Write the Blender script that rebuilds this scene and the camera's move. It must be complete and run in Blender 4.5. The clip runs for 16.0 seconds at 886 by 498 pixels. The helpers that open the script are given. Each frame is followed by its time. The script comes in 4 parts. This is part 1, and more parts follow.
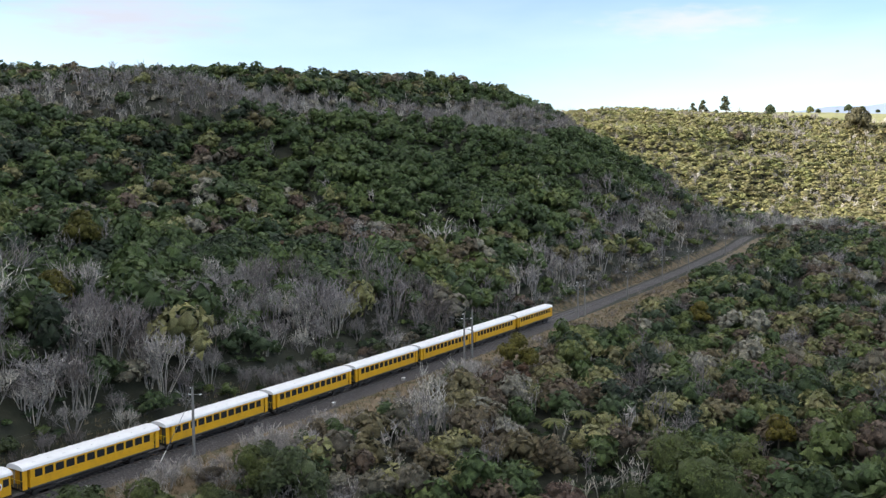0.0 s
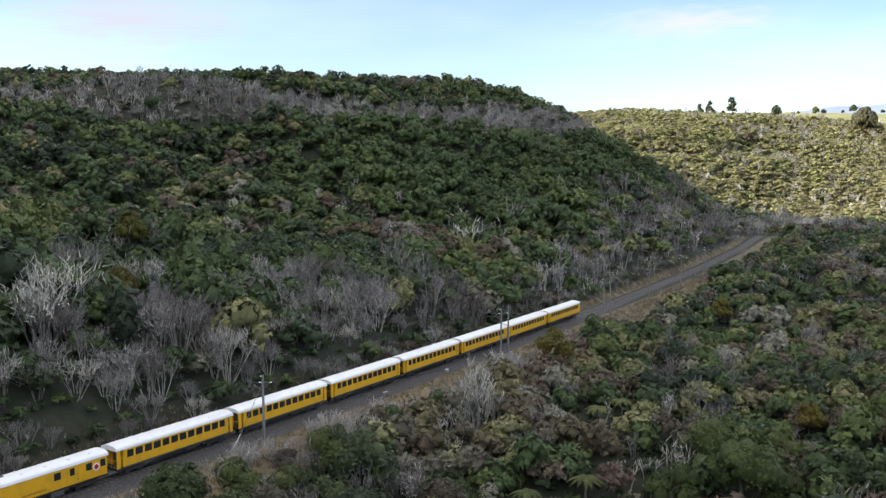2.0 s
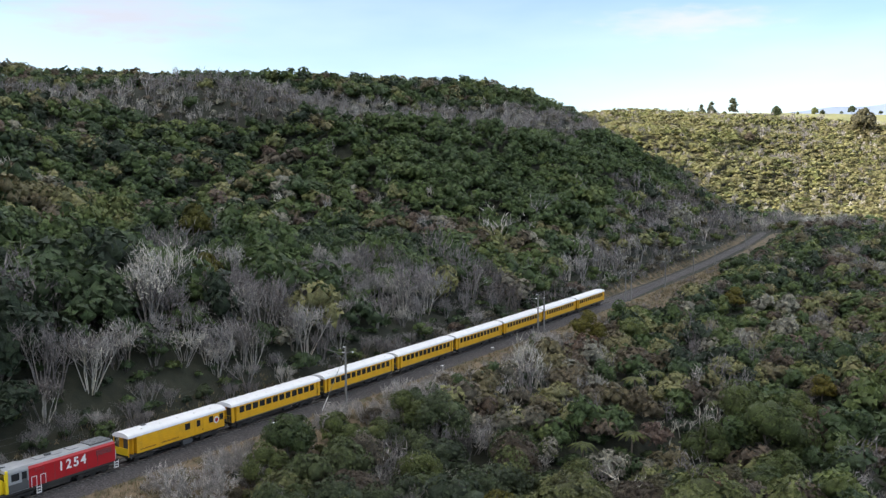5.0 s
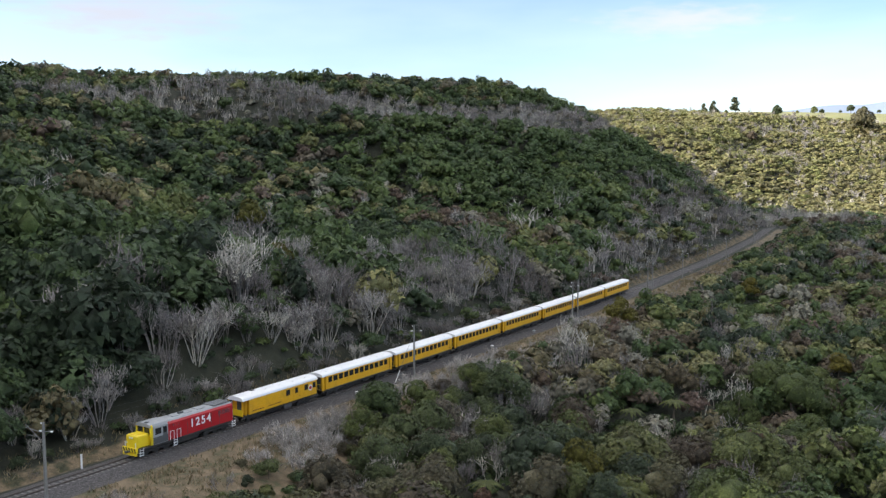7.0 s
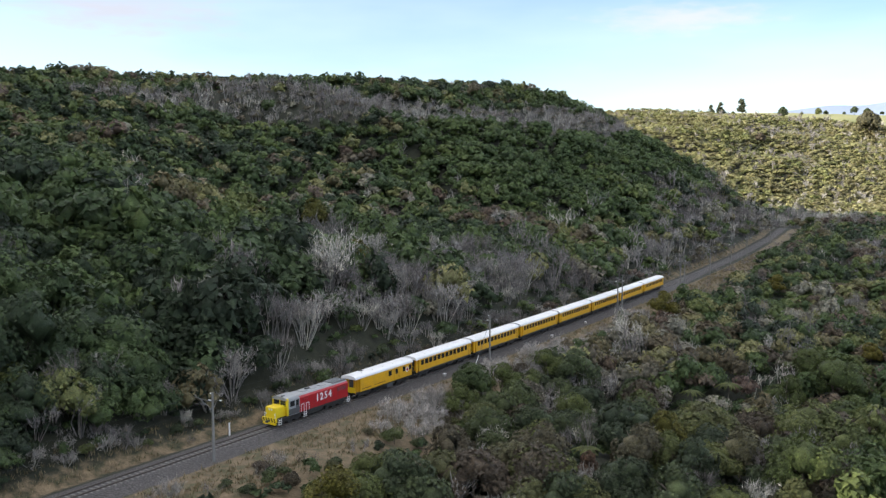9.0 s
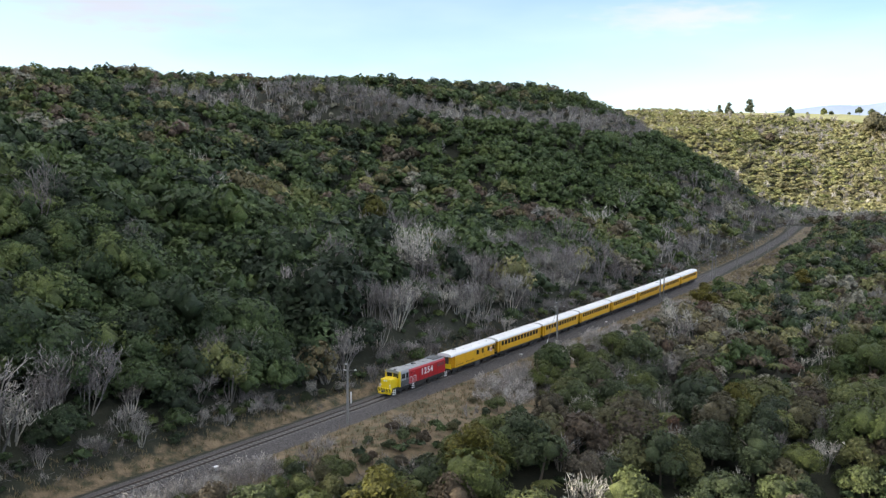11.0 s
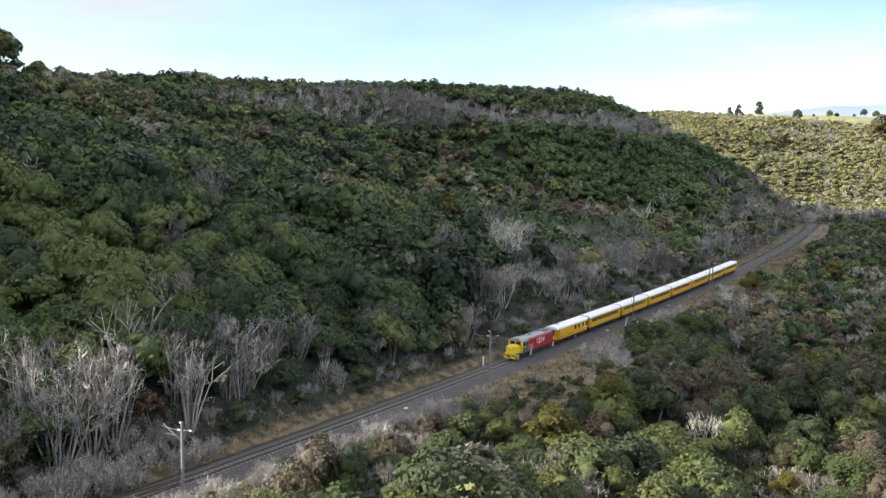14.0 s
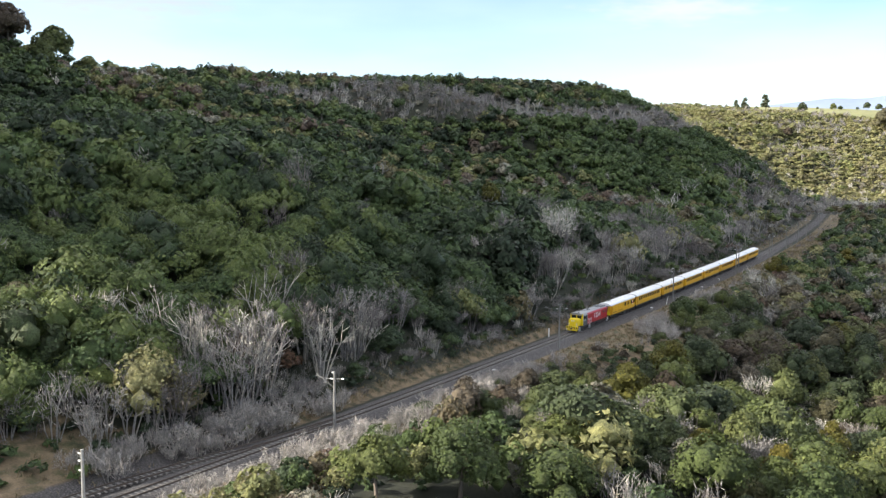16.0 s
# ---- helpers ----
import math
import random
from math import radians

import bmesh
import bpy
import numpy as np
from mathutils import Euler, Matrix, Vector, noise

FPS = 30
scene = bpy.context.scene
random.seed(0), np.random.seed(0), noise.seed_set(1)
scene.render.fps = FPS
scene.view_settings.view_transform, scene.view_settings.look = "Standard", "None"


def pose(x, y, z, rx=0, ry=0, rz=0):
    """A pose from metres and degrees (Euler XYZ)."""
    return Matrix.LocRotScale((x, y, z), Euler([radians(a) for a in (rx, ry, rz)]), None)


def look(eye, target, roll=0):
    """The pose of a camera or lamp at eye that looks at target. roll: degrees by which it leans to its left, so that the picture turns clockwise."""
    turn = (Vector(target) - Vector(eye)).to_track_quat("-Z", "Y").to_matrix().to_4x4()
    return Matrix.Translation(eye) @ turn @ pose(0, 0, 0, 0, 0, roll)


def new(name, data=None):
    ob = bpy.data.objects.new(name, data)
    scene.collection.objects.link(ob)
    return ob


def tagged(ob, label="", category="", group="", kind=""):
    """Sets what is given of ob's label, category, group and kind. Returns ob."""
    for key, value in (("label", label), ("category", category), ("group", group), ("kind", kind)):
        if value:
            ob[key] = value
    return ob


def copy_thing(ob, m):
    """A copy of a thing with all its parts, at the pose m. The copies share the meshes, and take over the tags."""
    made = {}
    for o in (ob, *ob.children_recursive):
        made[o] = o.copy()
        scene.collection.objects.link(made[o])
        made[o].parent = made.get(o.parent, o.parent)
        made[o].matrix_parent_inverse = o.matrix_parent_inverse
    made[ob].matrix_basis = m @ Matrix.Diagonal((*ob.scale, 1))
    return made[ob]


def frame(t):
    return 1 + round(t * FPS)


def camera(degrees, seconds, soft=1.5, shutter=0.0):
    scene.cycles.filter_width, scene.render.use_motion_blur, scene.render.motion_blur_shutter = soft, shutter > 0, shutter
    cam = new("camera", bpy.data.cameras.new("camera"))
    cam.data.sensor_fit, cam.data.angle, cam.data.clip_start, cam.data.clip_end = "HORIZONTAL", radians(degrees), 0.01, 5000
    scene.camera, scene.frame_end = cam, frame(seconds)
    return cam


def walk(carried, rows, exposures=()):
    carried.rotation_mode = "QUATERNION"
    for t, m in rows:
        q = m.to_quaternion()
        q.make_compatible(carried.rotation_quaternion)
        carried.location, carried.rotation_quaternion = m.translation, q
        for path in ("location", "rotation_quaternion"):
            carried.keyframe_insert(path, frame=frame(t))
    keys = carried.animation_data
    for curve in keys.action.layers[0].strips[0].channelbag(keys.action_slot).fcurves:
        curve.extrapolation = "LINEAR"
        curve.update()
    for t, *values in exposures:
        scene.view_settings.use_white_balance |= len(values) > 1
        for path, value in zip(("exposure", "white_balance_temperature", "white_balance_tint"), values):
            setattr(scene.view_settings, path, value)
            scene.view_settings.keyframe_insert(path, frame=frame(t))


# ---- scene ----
cam = camera(52, 16.0, soft=1.35)
PATH = [
    (0, (0.518, -5.427, 33.184), (0.762, -3.450, 33.009), -0.24),
    (0.5, (-1.585, -6.569, 33.071), (-1.342, -4.591, 32.897), -0.34),
    (1, (-3.488, -8.031, 33.218), (-3.246, -6.053, 33.045), -0.35),
    (1.5, (-5.191, -9.792, 33.315), (-4.951, -7.814, 33.142), -0.38),
    (2, (-6.879, -11.780, 33.307), (-6.640, -9.802, 33.134), -0.39),
    (2.5, (-8.325, -13.815, 33.277), (-8.087, -11.836, 33.103), -0.38),
    (3, (-10.008, -15.818, 33.295), (-9.769, -13.840, 33.121), -0.38),
    (3.5, (-11.619, -17.962, 33.421), (-11.378, -15.984, 33.247), -0.32),
    (4, (-13.494, -20.565, 33.329), (-13.252, -18.588, 33.155), -0.27),
    (6.5, (-26.407, -36.965, 32.702), (-26.155, -34.989, 32.523), -0.15),
    (7, (-29.686, -40.365, 32.954), (-29.433, -38.390, 32.774), -0.16),
    (7.5, (-33.212, -43.740, 33.238), (-32.958, -41.765, 33.057), -0.09),
    (8, (-37.034, -47.163, 33.563), (-36.778, -45.188, 33.380), 0.00),
    (8.5, (-40.906, -50.309, 33.873), (-40.650, -48.334, 33.689), 0.11),
    (9, (-44.923, -53.504, 34.145), (-44.665, -51.530, 33.960), 0.15),
    (11.5, (-65.278, -71.163, 34.731), (-65.016, -69.190, 34.540), 0.47),
    (12, (-69.370, -74.978, 34.884), (-69.107, -73.005, 34.694), 0.50),
    (12.5, (-73.294, -78.828, 34.896), (-73.030, -76.854, 34.706), 0.52),
    (13, (-77.275, -82.630, 34.867), (-77.010, -80.656, 34.677), 0.52),
    (13.5, (-81.222, -86.466, 34.882), (-80.957, -84.493, 34.692), 0.51),
    (14, (-85.233, -90.387, 34.885), (-84.967, -88.414, 34.693), 0.55),
    (14.5, (-89.360, -94.266, 34.822), (-89.093, -92.293, 34.630), 0.55),
    (15, (-93.339, -98.320, 34.810), (-93.072, -96.347, 34.616), 0.59),
    (15.5, (-97.382, -102.335, 34.869), (-97.113, -100.363, 34.664), 0.66),
    (16, (-101.498, -106.549, 34.851), (-101.228, -104.578, 34.640), 0.69),
]
walk(cam, [(t, look(eye, target, roll)) for t, eye, target, roll in PATH], [(0, 1.22), (8, 1.22), (12.5, 1.27), (16, 1.32)])

# ---- light ----
SUN_AZ, SUN_EL = radians(180), radians(22)      # azimuth counted from +x towards +y
to_sun = Vector((math.cos(SUN_AZ) * math.cos(SUN_EL), math.sin(SUN_AZ) * math.cos(SUN_EL), math.sin(SUN_EL)))
sun = new("sun", bpy.data.lights.new("sun", "SUN"))
sun.data.energy, sun.data.angle, sun.data.color = 5.0, radians(0.6), (1.0, 0.93, 0.8)
sun.matrix_world = look(to_sun * 50 + Vector((0, 0, 300)), Vector((0, 0, 300)))

world = bpy.data.worlds.new("sky")
scene.world = world
world.use_nodes = True
wn, wl = world.node_tree.nodes, world.node_tree.links
wn.clear()
w_out = wn.new("ShaderNodeOutputWorld")
w_bg = wn.new("ShaderNodeBackground")
w_sky = wn.new("ShaderNodeTexSky")
w_sky.sky_type, w_sky.sun_disc = "NISHITA", False
w_sky.altitude = 600
w_sky.sun_elevation, w_sky.sun_rotation = SUN_EL, radians(90) - SUN_AZ
w_sky.air_density, w_sky.dust_density, w_sky.ozone_density = 0.82, 0.6, 1.25
w_bg.inputs["Strength"].default_value = 0.1
# clouds, in the sky's own direction: thin low down, thick overhead
w_geo = wn.new("ShaderNodeTexCoord")
w_map = wn.new("ShaderNodeMapping")
w_map.inputs["Scale"].default_value = (2.2, 2.2, 9.0)
w_noise = wn.new("ShaderNodeTexNoise")
w_noise.inputs["Scale"].default_value, w_noise.inputs["Detail"].default_value = 0.9, 5.0
w_ramp = wn.new("ShaderNodeValToRGB")
w_ramp.color_ramp.elements[0].position, w_ramp.color_ramp.elements[1].position = 0.36, 0.6
w_ramp.color_ramp.elements[1].color = (1, 1, 1, 1)
w_mix = wn.new("ShaderNodeMix")
w_mix.data_type = "RGBA"
w_mix.inputs[7].default_value = (10.0, 10.0, 10.2, 1)
wl.new(w_geo.outputs["Generated"], w_map.inputs["Vector"])
wl.new(w_map.outputs["Vector"], w_noise.inputs["Vector"])
wl.new(w_noise.outputs["Fac"], w_ramp.inputs["Fac"])
w_up = wn.new("ShaderNodeSeparateXYZ")
wl.new(w_geo.outputs["Generated"], w_up.inputs[0])
# bright unseen cloud deck overhead, added to fill the shaded valley with light
w_high = wn.new("ShaderNodeMapRange")
for key, v in (("From Min", 0.24), ("From Max", 0.5), ("To Min", 0.1), ("To Max", 1.0)):
    w_high.inputs[key].default_value = v
wl.new(w_up.outputs["Z"], w_high.inputs["Value"])
w_amount = wn.new("ShaderNodeMath")
w_amount.operation = "MULTIPLY"
wl.new(w_ramp.outputs["Color"], w_amount.inputs[0])
wl.new(w_high.outputs["Result"], w_amount.inputs[1])
wl.new(w_amount.outputs[0], w_mix.inputs[0])
wl.new(w_sky.outputs["Color"], w_mix.inputs[6])
# two soft banks of cloud low in the sky
w_last = w_mix.outputs[2]
for middle, reach, colour in (((-0.205, 0.966, 0.156), (8.0, 8.0, 30.0), (3.5, 3.4, 3.7, 1)), ((0.37, 0.917, 0.151), (10.0, 10.0, 55.0), (4.2, 4.2, 4.3, 1))):
    w_sub, w_scale, w_len = (wn.new("ShaderNodeVectorMath") for _ in range(3))
    w_sub.operation, w_scale.operation, w_len.operation = "SUBTRACT", "MULTIPLY", "LENGTH"
    w_sub.inputs[1].default_value, w_scale.inputs[1].default_value = middle, reach
    wl.new(w_geo.outputs["Generated"], w_sub.inputs[0])
    wl.new(w_sub.outputs[0], w_scale.inputs[0])
    wl.new(w_scale.outputs[0], w_len.inputs[0])
    w_puff = wn.new("ShaderNodeTexNoise")
    w_puff.inputs["Scale"].default_value, w_puff.inputs["Detail"].default_value = 14.0, 5.0
    wl.new(w_map.outputs["Vector"], w_puff.inputs["Vector"])
    w_sum = wn.new("ShaderNodeMath")
    w_sum.operation = "MULTIPLY_ADD"
    w_sum.inputs[1].default_value = 1.5
    wl.new(w_puff.outputs["Fac"], w_sum.inputs[0])
    wl.new(w_len.outputs["Value"], w_sum.inputs[2])
    w_edge = wn.new("ShaderNodeMapRange")
    w_edge.interpolation_type = "SMOOTHSTEP"
    for key, v in (("From Min", 0.7), ("From Max", 1.9), ("To Min", 0.75), ("To Max", 0.0)):
        w_edge.inputs[key].default_value = v
    wl.new(w_sum.outputs[0], w_edge.inputs["Value"])
    w_cloud = wn.new("ShaderNodeMix")
    w_cloud.data_type = "RGBA"
    w_cloud.inputs[7].default_value = colour
    wl.new(w_edge.outputs["Result"], w_cloud.inputs[0])
    wl.new(w_last, w_cloud.inputs[6])
    w_last = w_cloud.outputs[2]
wl.new(w_last, w_bg.inputs["Color"])
wl.new(w_bg.outputs["Background"], w_out.inputs["Surface"])


# ---- materials ----
def base_material(name, rough=0.7, metal=0.0):
    m = bpy.data.materials.new(name)
    m.use_nodes = True
    b = m.node_tree.nodes["Principled BSDF"]
    b.inputs["Roughness"].default_value, b.inputs["Metallic"].default_value = rough, metal
    return m, m.node_tree.nodes, m.node_tree.links, b


def ramp(nodes, stops):
    r = nodes.new("ShaderNodeValToRGB")
    e = r.color_ramp.elements
    while len(e) < len(stops):
        e.new(0.5)
    for el, (p, c) in zip(e, stops):
        el.position, el.color = p, (*c, 1)
    return r


def blend(nodes, links, fac, a, b, kind="MIX"):
    m = nodes.new("ShaderNodeMix")
    m.data_type, m.blend_type = "RGBA", kind
    for socket, v in ((m.inputs[0], fac), (m.inputs[6], a), (m.inputs[7], b)):
        if isinstance(v, (int, float)):
            socket.default_value = v
        elif isinstance(v, tuple):
            socket.default_value = (*v, 1)
        else:
            links.new(v, socket)
    return m.outputs[2]


def noise_node(nodes, links, scale, detail=4.0, rough=0.6, where="Object"):
    tc, n = nodes.new("ShaderNodeTexCoord"), nodes.new("ShaderNodeTexNoise")
    n.inputs["Scale"].default_value, n.inputs["Detail"].default_value, n.inputs["Roughness"].default_value = scale, detail, rough
    links.new(tc.outputs[where], n.inputs["Vector"])
    return n


def bump(nodes, links, bsdf, height, strength=0.4, distance=0.05):
    b = nodes.new("ShaderNodeBump")
    b.inputs["Strength"].default_value, b.inputs["Distance"].default_value = strength, distance
    links.new(height, b.inputs["Height"])
    links.new(b.outputs["Normal"], bsdf.inputs["Normal"])


def paint(name, colour, rough=0.45, metal=0.0, dirt=0.25, dirt_colour=(0.09, 0.075, 0.06), scale=1.2):
    """Painted or plain surface with grime at two scales."""
    m, n, l, b = base_material(name, rough, metal)
    big, fine = noise_node(n, l, scale, 5), noise_node(n, l, scale * 14, 3)
    g = ramp(n, [(0.42, (0, 0, 0)), (0.72, (1, 1, 1))])
    l.new(big.outputs["Fac"], g.inputs["Fac"])
    mul = n.new("ShaderNodeMath")
    mul.operation = "MULTIPLY"
    mul.inputs[1].default_value = dirt
    l.new(g.outputs["Color"], mul.inputs[0])
    c = blend(n, l, mul.outputs[0], colour, dirt_colour)
    f = ramp(n, [(0.3, (0.86, 0.86, 0.86)), (0.7, (1.0, 1.0, 1.0))])
    l.new(fine.outputs["Fac"], f.inputs["Fac"])
    l.new(blend(n, l, 1.0, c, f.outputs["Color"], "MULTIPLY"), b.inputs["Base Color"])
    bump(n, l, b, fine.outputs["Fac"], 0.15, 0.01)
    return m


def foliage(name, stops, through_leaf=0.16, per_object=False, rough=0.6):
    """Leaves: a colour of its own for each tree (tint), broken up leaf by leaf and dappled light and dark."""
    m, n, l, b = base_material(name, rough)
    if per_object:
        src = n.new("ShaderNodeObjectInfo").outputs["Random"]
    else:
        a = n.new("ShaderNodeAttribute")
        a.attribute_name = "tint"
        src = a.outputs["Fac"]
    r = ramp(n, stops)
    l.new(src, r.inputs["Fac"])
    isl = n.new("ShaderNodeNewGeometry")
    v = ramp(n, [(0.0, (0.66, 0.68, 0.66)), (0.55, (1.0, 1.0, 1.0)), (1.0, (1.34, 1.3, 1.18))])
    l.new(isl.outputs["Random Per Island"], v.inputs["Fac"])
    c = blend(n, l, 1.0, r.outputs["Color"], v.outputs["Color"], "MULTIPLY")
    # dapple of shade and lit spots among the leaves, put into the colour
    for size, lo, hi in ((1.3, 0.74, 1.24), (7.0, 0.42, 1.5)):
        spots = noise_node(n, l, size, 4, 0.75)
        shade_dapple = ramp(n, [(0.32, (lo, lo, lo)), (0.5, (1.0, 1.0, 1.0)), (0.7, (hi, hi, hi * 0.94))])
        l.new(spots.outputs["Fac"], shade_dapple.inputs["Fac"])
        c = blend(n, l, 1.0, c, shade_dapple.outputs["Color"], "MULTIPLY")
    bump(n, l, b, spots.outputs["Fac"], 1.0, 0.2)
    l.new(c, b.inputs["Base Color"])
    b.inputs["Specular IOR Level"].default_value = 0.3
    tr, mx = n.new("ShaderNodeBsdfTranslucent"), n.new("ShaderNodeMixShader")
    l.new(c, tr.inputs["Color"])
    mx.inputs[0].default_value = through_leaf
    l.new(b.outputs["BSDF"], mx.inputs[1])
    l.new(tr.outputs["BSDF"], mx.inputs[2])
    l.new(mx.outputs[0], n["Material Output"].inputs["Surface"])
    return m


GREENS = [(0.0, (0.035, 0.052, 0.03)), (0.2, (0.054, 0.084, 0.036)), (0.4, (0.086, 0.126, 0.044)), (0.54, (0.135, 0.165, 0.052)),
          (0.62, (0.26, 0.25, 0.115)), (0.7, (0.15, 0.125, 0.072)), (0.78, (0.134, 0.105, 0.075)), (0.86, (0.138, 0.094, 0.076)), (0.94, (0.17, 0.155, 0.115)), (1.0, (0.27, 0.255, 0.205))]
TREE_GREENS = [(0.0, (0.042, 0.058, 0.034)), (0.25, (0.068, 0.088, 0.04)), (0.45, (0.1, 0.122, 0.046)), (0.62, (0.132, 0.146, 0.05)),
               (0.72, (0.12, 0.112, 0.062)), (0.83, (0.09, 0.074, 0.052)), (0.92, (0.1, 0.076, 0.056)), (1.0, (0.19, 0.18, 0.14))]
LIGHT_GREENS = [(0.0, (0.058, 0.082, 0.028)), (0.5, (0.082, 0.106, 0.032)), (1.0, (0.112, 0.13, 0.038))]
GREYS = [(0.0, (0.17, 0.148, 0.146)), (0.5, (0.265, 0.246, 0.25)), (0.85, (0.42, 0.388, 0.37)), (1.0, (0.56, 0.525, 0.48))]
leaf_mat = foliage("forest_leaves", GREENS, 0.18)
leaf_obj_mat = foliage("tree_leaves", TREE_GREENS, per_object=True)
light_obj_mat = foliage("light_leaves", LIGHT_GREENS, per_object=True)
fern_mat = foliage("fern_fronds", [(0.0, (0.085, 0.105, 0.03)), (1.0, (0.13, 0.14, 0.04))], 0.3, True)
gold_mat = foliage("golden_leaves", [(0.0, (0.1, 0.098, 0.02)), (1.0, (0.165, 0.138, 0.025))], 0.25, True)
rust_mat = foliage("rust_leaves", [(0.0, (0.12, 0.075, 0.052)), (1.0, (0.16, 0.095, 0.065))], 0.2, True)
twig_mat = foliage("bare_twigs", GREYS, 0.0, rough=0.8)
twig_obj_mat = foliage("bare_branches", GREYS, 0.0, True, rough=0.8)
pale_twig_mat = foliage("pale_twigs", [(0.0, (0.3, 0.278, 0.27)), (1.0, (0.48, 0.445, 0.43))], 0.0, True, rough=0.8)
bleached_mat = foliage("bleached_wood", [(0.0, (0.45, 0.42, 0.37)), (1.0, (0.62, 0.59, 0.53))], 0.0, True, rough=0.8)
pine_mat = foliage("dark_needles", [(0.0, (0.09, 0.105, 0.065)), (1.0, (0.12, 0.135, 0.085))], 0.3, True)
grass_mat, n, l, b = base_material("dry_grass_blades", 0.85)
isl = n.new("ShaderNodeNewGeometry")
r = ramp(n, [(0.0, (0.08, 0.09, 0.036)), (0.4, (0.16, 0.125, 0.066)), (1.0, (0.29, 0.225, 0.14))])
l.new(isl.outputs["Random Per Island"], r.inputs["Fac"])
l.new(r.outputs["Color"], b.inputs["Base Color"])
bark_mat = paint("bark", (0.16, 0.13, 0.105), 0.9, dirt=0.4, scale=3)

yellow = paint("yellow_paint", (0.76, 0.4, 0.012), 0.42, dirt=0.22)
nose_yellow = paint("bright_yellow_paint", (0.85, 0.62, 0.02), 0.35, dirt=0.1)
red = paint("red_paint", (0.42, 0.01, 0.018), 0.35, dirt=0.15)
cab_grey = paint("grey_paint", (0.3, 0.31, 0.32), 0.45, dirt=0.2)
dark_grey = paint("dark_grey_paint", (0.075, 0.08, 0.085), 0.5, dirt=0.3)
roof_white = paint("white_roof_paint", (0.78, 0.78, 0.78), 0.5, dirt=0.14, dirt_colour=(0.35, 0.33, 0.31), scale=0.7)
lettering = paint("faded_lettering", (0.2, 0.075, 0.015), 0.5, dirt=0.1)
white_paint = paint("white_paint", (0.8, 0.8, 0.8), 0.5, dirt=0.1)
black = paint("black_iron", (0.022, 0.021, 0.02), 0.65, dirt=0.4)
steel = paint("rail_steel", (0.09, 0.075, 0.065), 0.55, 0.3, dirt=0.4, dirt_colour=(0.09, 0.05, 0.03))
galv = paint("galvanised_steel", (0.22, 0.22, 0.215), 0.6, 0.2, dirt=0.35)
mast_mat = paint("weathered_mast_concrete", (0.22, 0.215, 0.205), 0.85, dirt=0.4, scale=2)
concrete = paint("concrete", (0.36, 0.35, 0.33), 0.9, dirt=0.4, scale=2)
insulator = paint("white_porcelain", (0.75, 0.75, 0.72), 0.3, dirt=0.05)
glass, gn, gl, gb = base_material("window_glass", 0.08)
gb.inputs["Base Color"].default_value = (0.018, 0.022, 0.026, 1)
gb.inputs["Specular IOR Level"].default_value = 0.7
glow, hn, hl, hb = base_material("headlamp_lens", 0.15)
hb.inputs["Base Color"].default_value = (0.8, 0.8, 0.75, 1)

# the ground: soil and low growth, dry grass beside the line, ballast, far pasture
ground_mat, n, l, b = base_material("ground_cover", 0.95)
big, mid, fine = noise_node(n, l, 0.06, 5), noise_node(n, l, 0.6, 5), noise_node(n, l, 5.0, 4)
soil = ramp(n, [(0.3, (0.013, 0.015, 0.008)), (0.5, (0.021, 0.024, 0.012)), (0.7, (0.036, 0.034, 0.019))])
l.new(mid.outputs["Fac"], soil.inputs["Fac"])
dry = ramp(n, [(0.36, (0.07, 0.07, 0.03)), (0.5, (0.14, 0.104, 0.06)), (0.7, (0.22, 0.16, 0.096))])
l.new(mid.outputs["Fac"], dry.inputs["Fac"])
stone = ramp(n, [(0.3, (0.038, 0.034, 0.033)), (0.5, (0.067, 0.061, 0.059)), (0.75, (0.135, 0.124, 0.12))])
l.new(fine.outputs["Fac"], stone.inputs["Fac"])
field = ramp(n, [(0.3, (0.22, 0.24, 0.085)), (0.7, (0.31, 0.31, 0.13))])
l.new(big.outputs["Fac"], field.inputs["Fac"])
col = soil.outputs["Color"]
for key, layer in (("pasture", field), ("dry", dry), ("ballast", stone)):
    a = n.new("ShaderNodeAttribute")
    a.attribute_name = key
    add = n.new("ShaderNodeMath")
    add.operation = "MULTIPLY_ADD"
    l.new(mid.outputs["Fac"], add.inputs[0])
    add.inputs[1].default_value = 0.9
    l.new(a.outputs["Fac"], add.inputs[2])
    edge = n.new("ShaderNodeMapRange")
    edge.inputs["From Min"].default_value, edge.inputs["From Max"].default_value = 0.8, 1.1
    l.new(add.outputs[0], edge.inputs["Value"])
    col = blend(n, l, edge.outputs["Result"], col, layer.outputs["Color"])
fv = ramp(n, [(0.25, (0.65, 0.65, 0.65)), (0.75, (1.2, 1.2, 1.2))])
l.new(fine.outputs["Fac"], fv.inputs["Fac"])
l.new(blend(n, l, 1.0, col, fv.outputs["Color"], "MULTIPLY"), b.inputs["Base Color"])
bump(n, l, b, fine.outputs["Fac"], 0.8, 0.12)

# far hills, with the blue haze of the air painted into their colour
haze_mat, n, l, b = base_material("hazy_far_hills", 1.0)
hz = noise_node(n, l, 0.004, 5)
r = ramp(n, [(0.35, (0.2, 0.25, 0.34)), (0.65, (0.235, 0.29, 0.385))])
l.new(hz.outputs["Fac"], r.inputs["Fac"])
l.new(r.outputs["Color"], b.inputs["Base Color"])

# ---- plan: s runs along the railway, d to its left (the hill side) ----
ORIGIN = np.array((1.4, 129.4))
ALONG = np.array((0.6298, 0.7768))
LEFT = np.array((-0.7768, 0.6298))


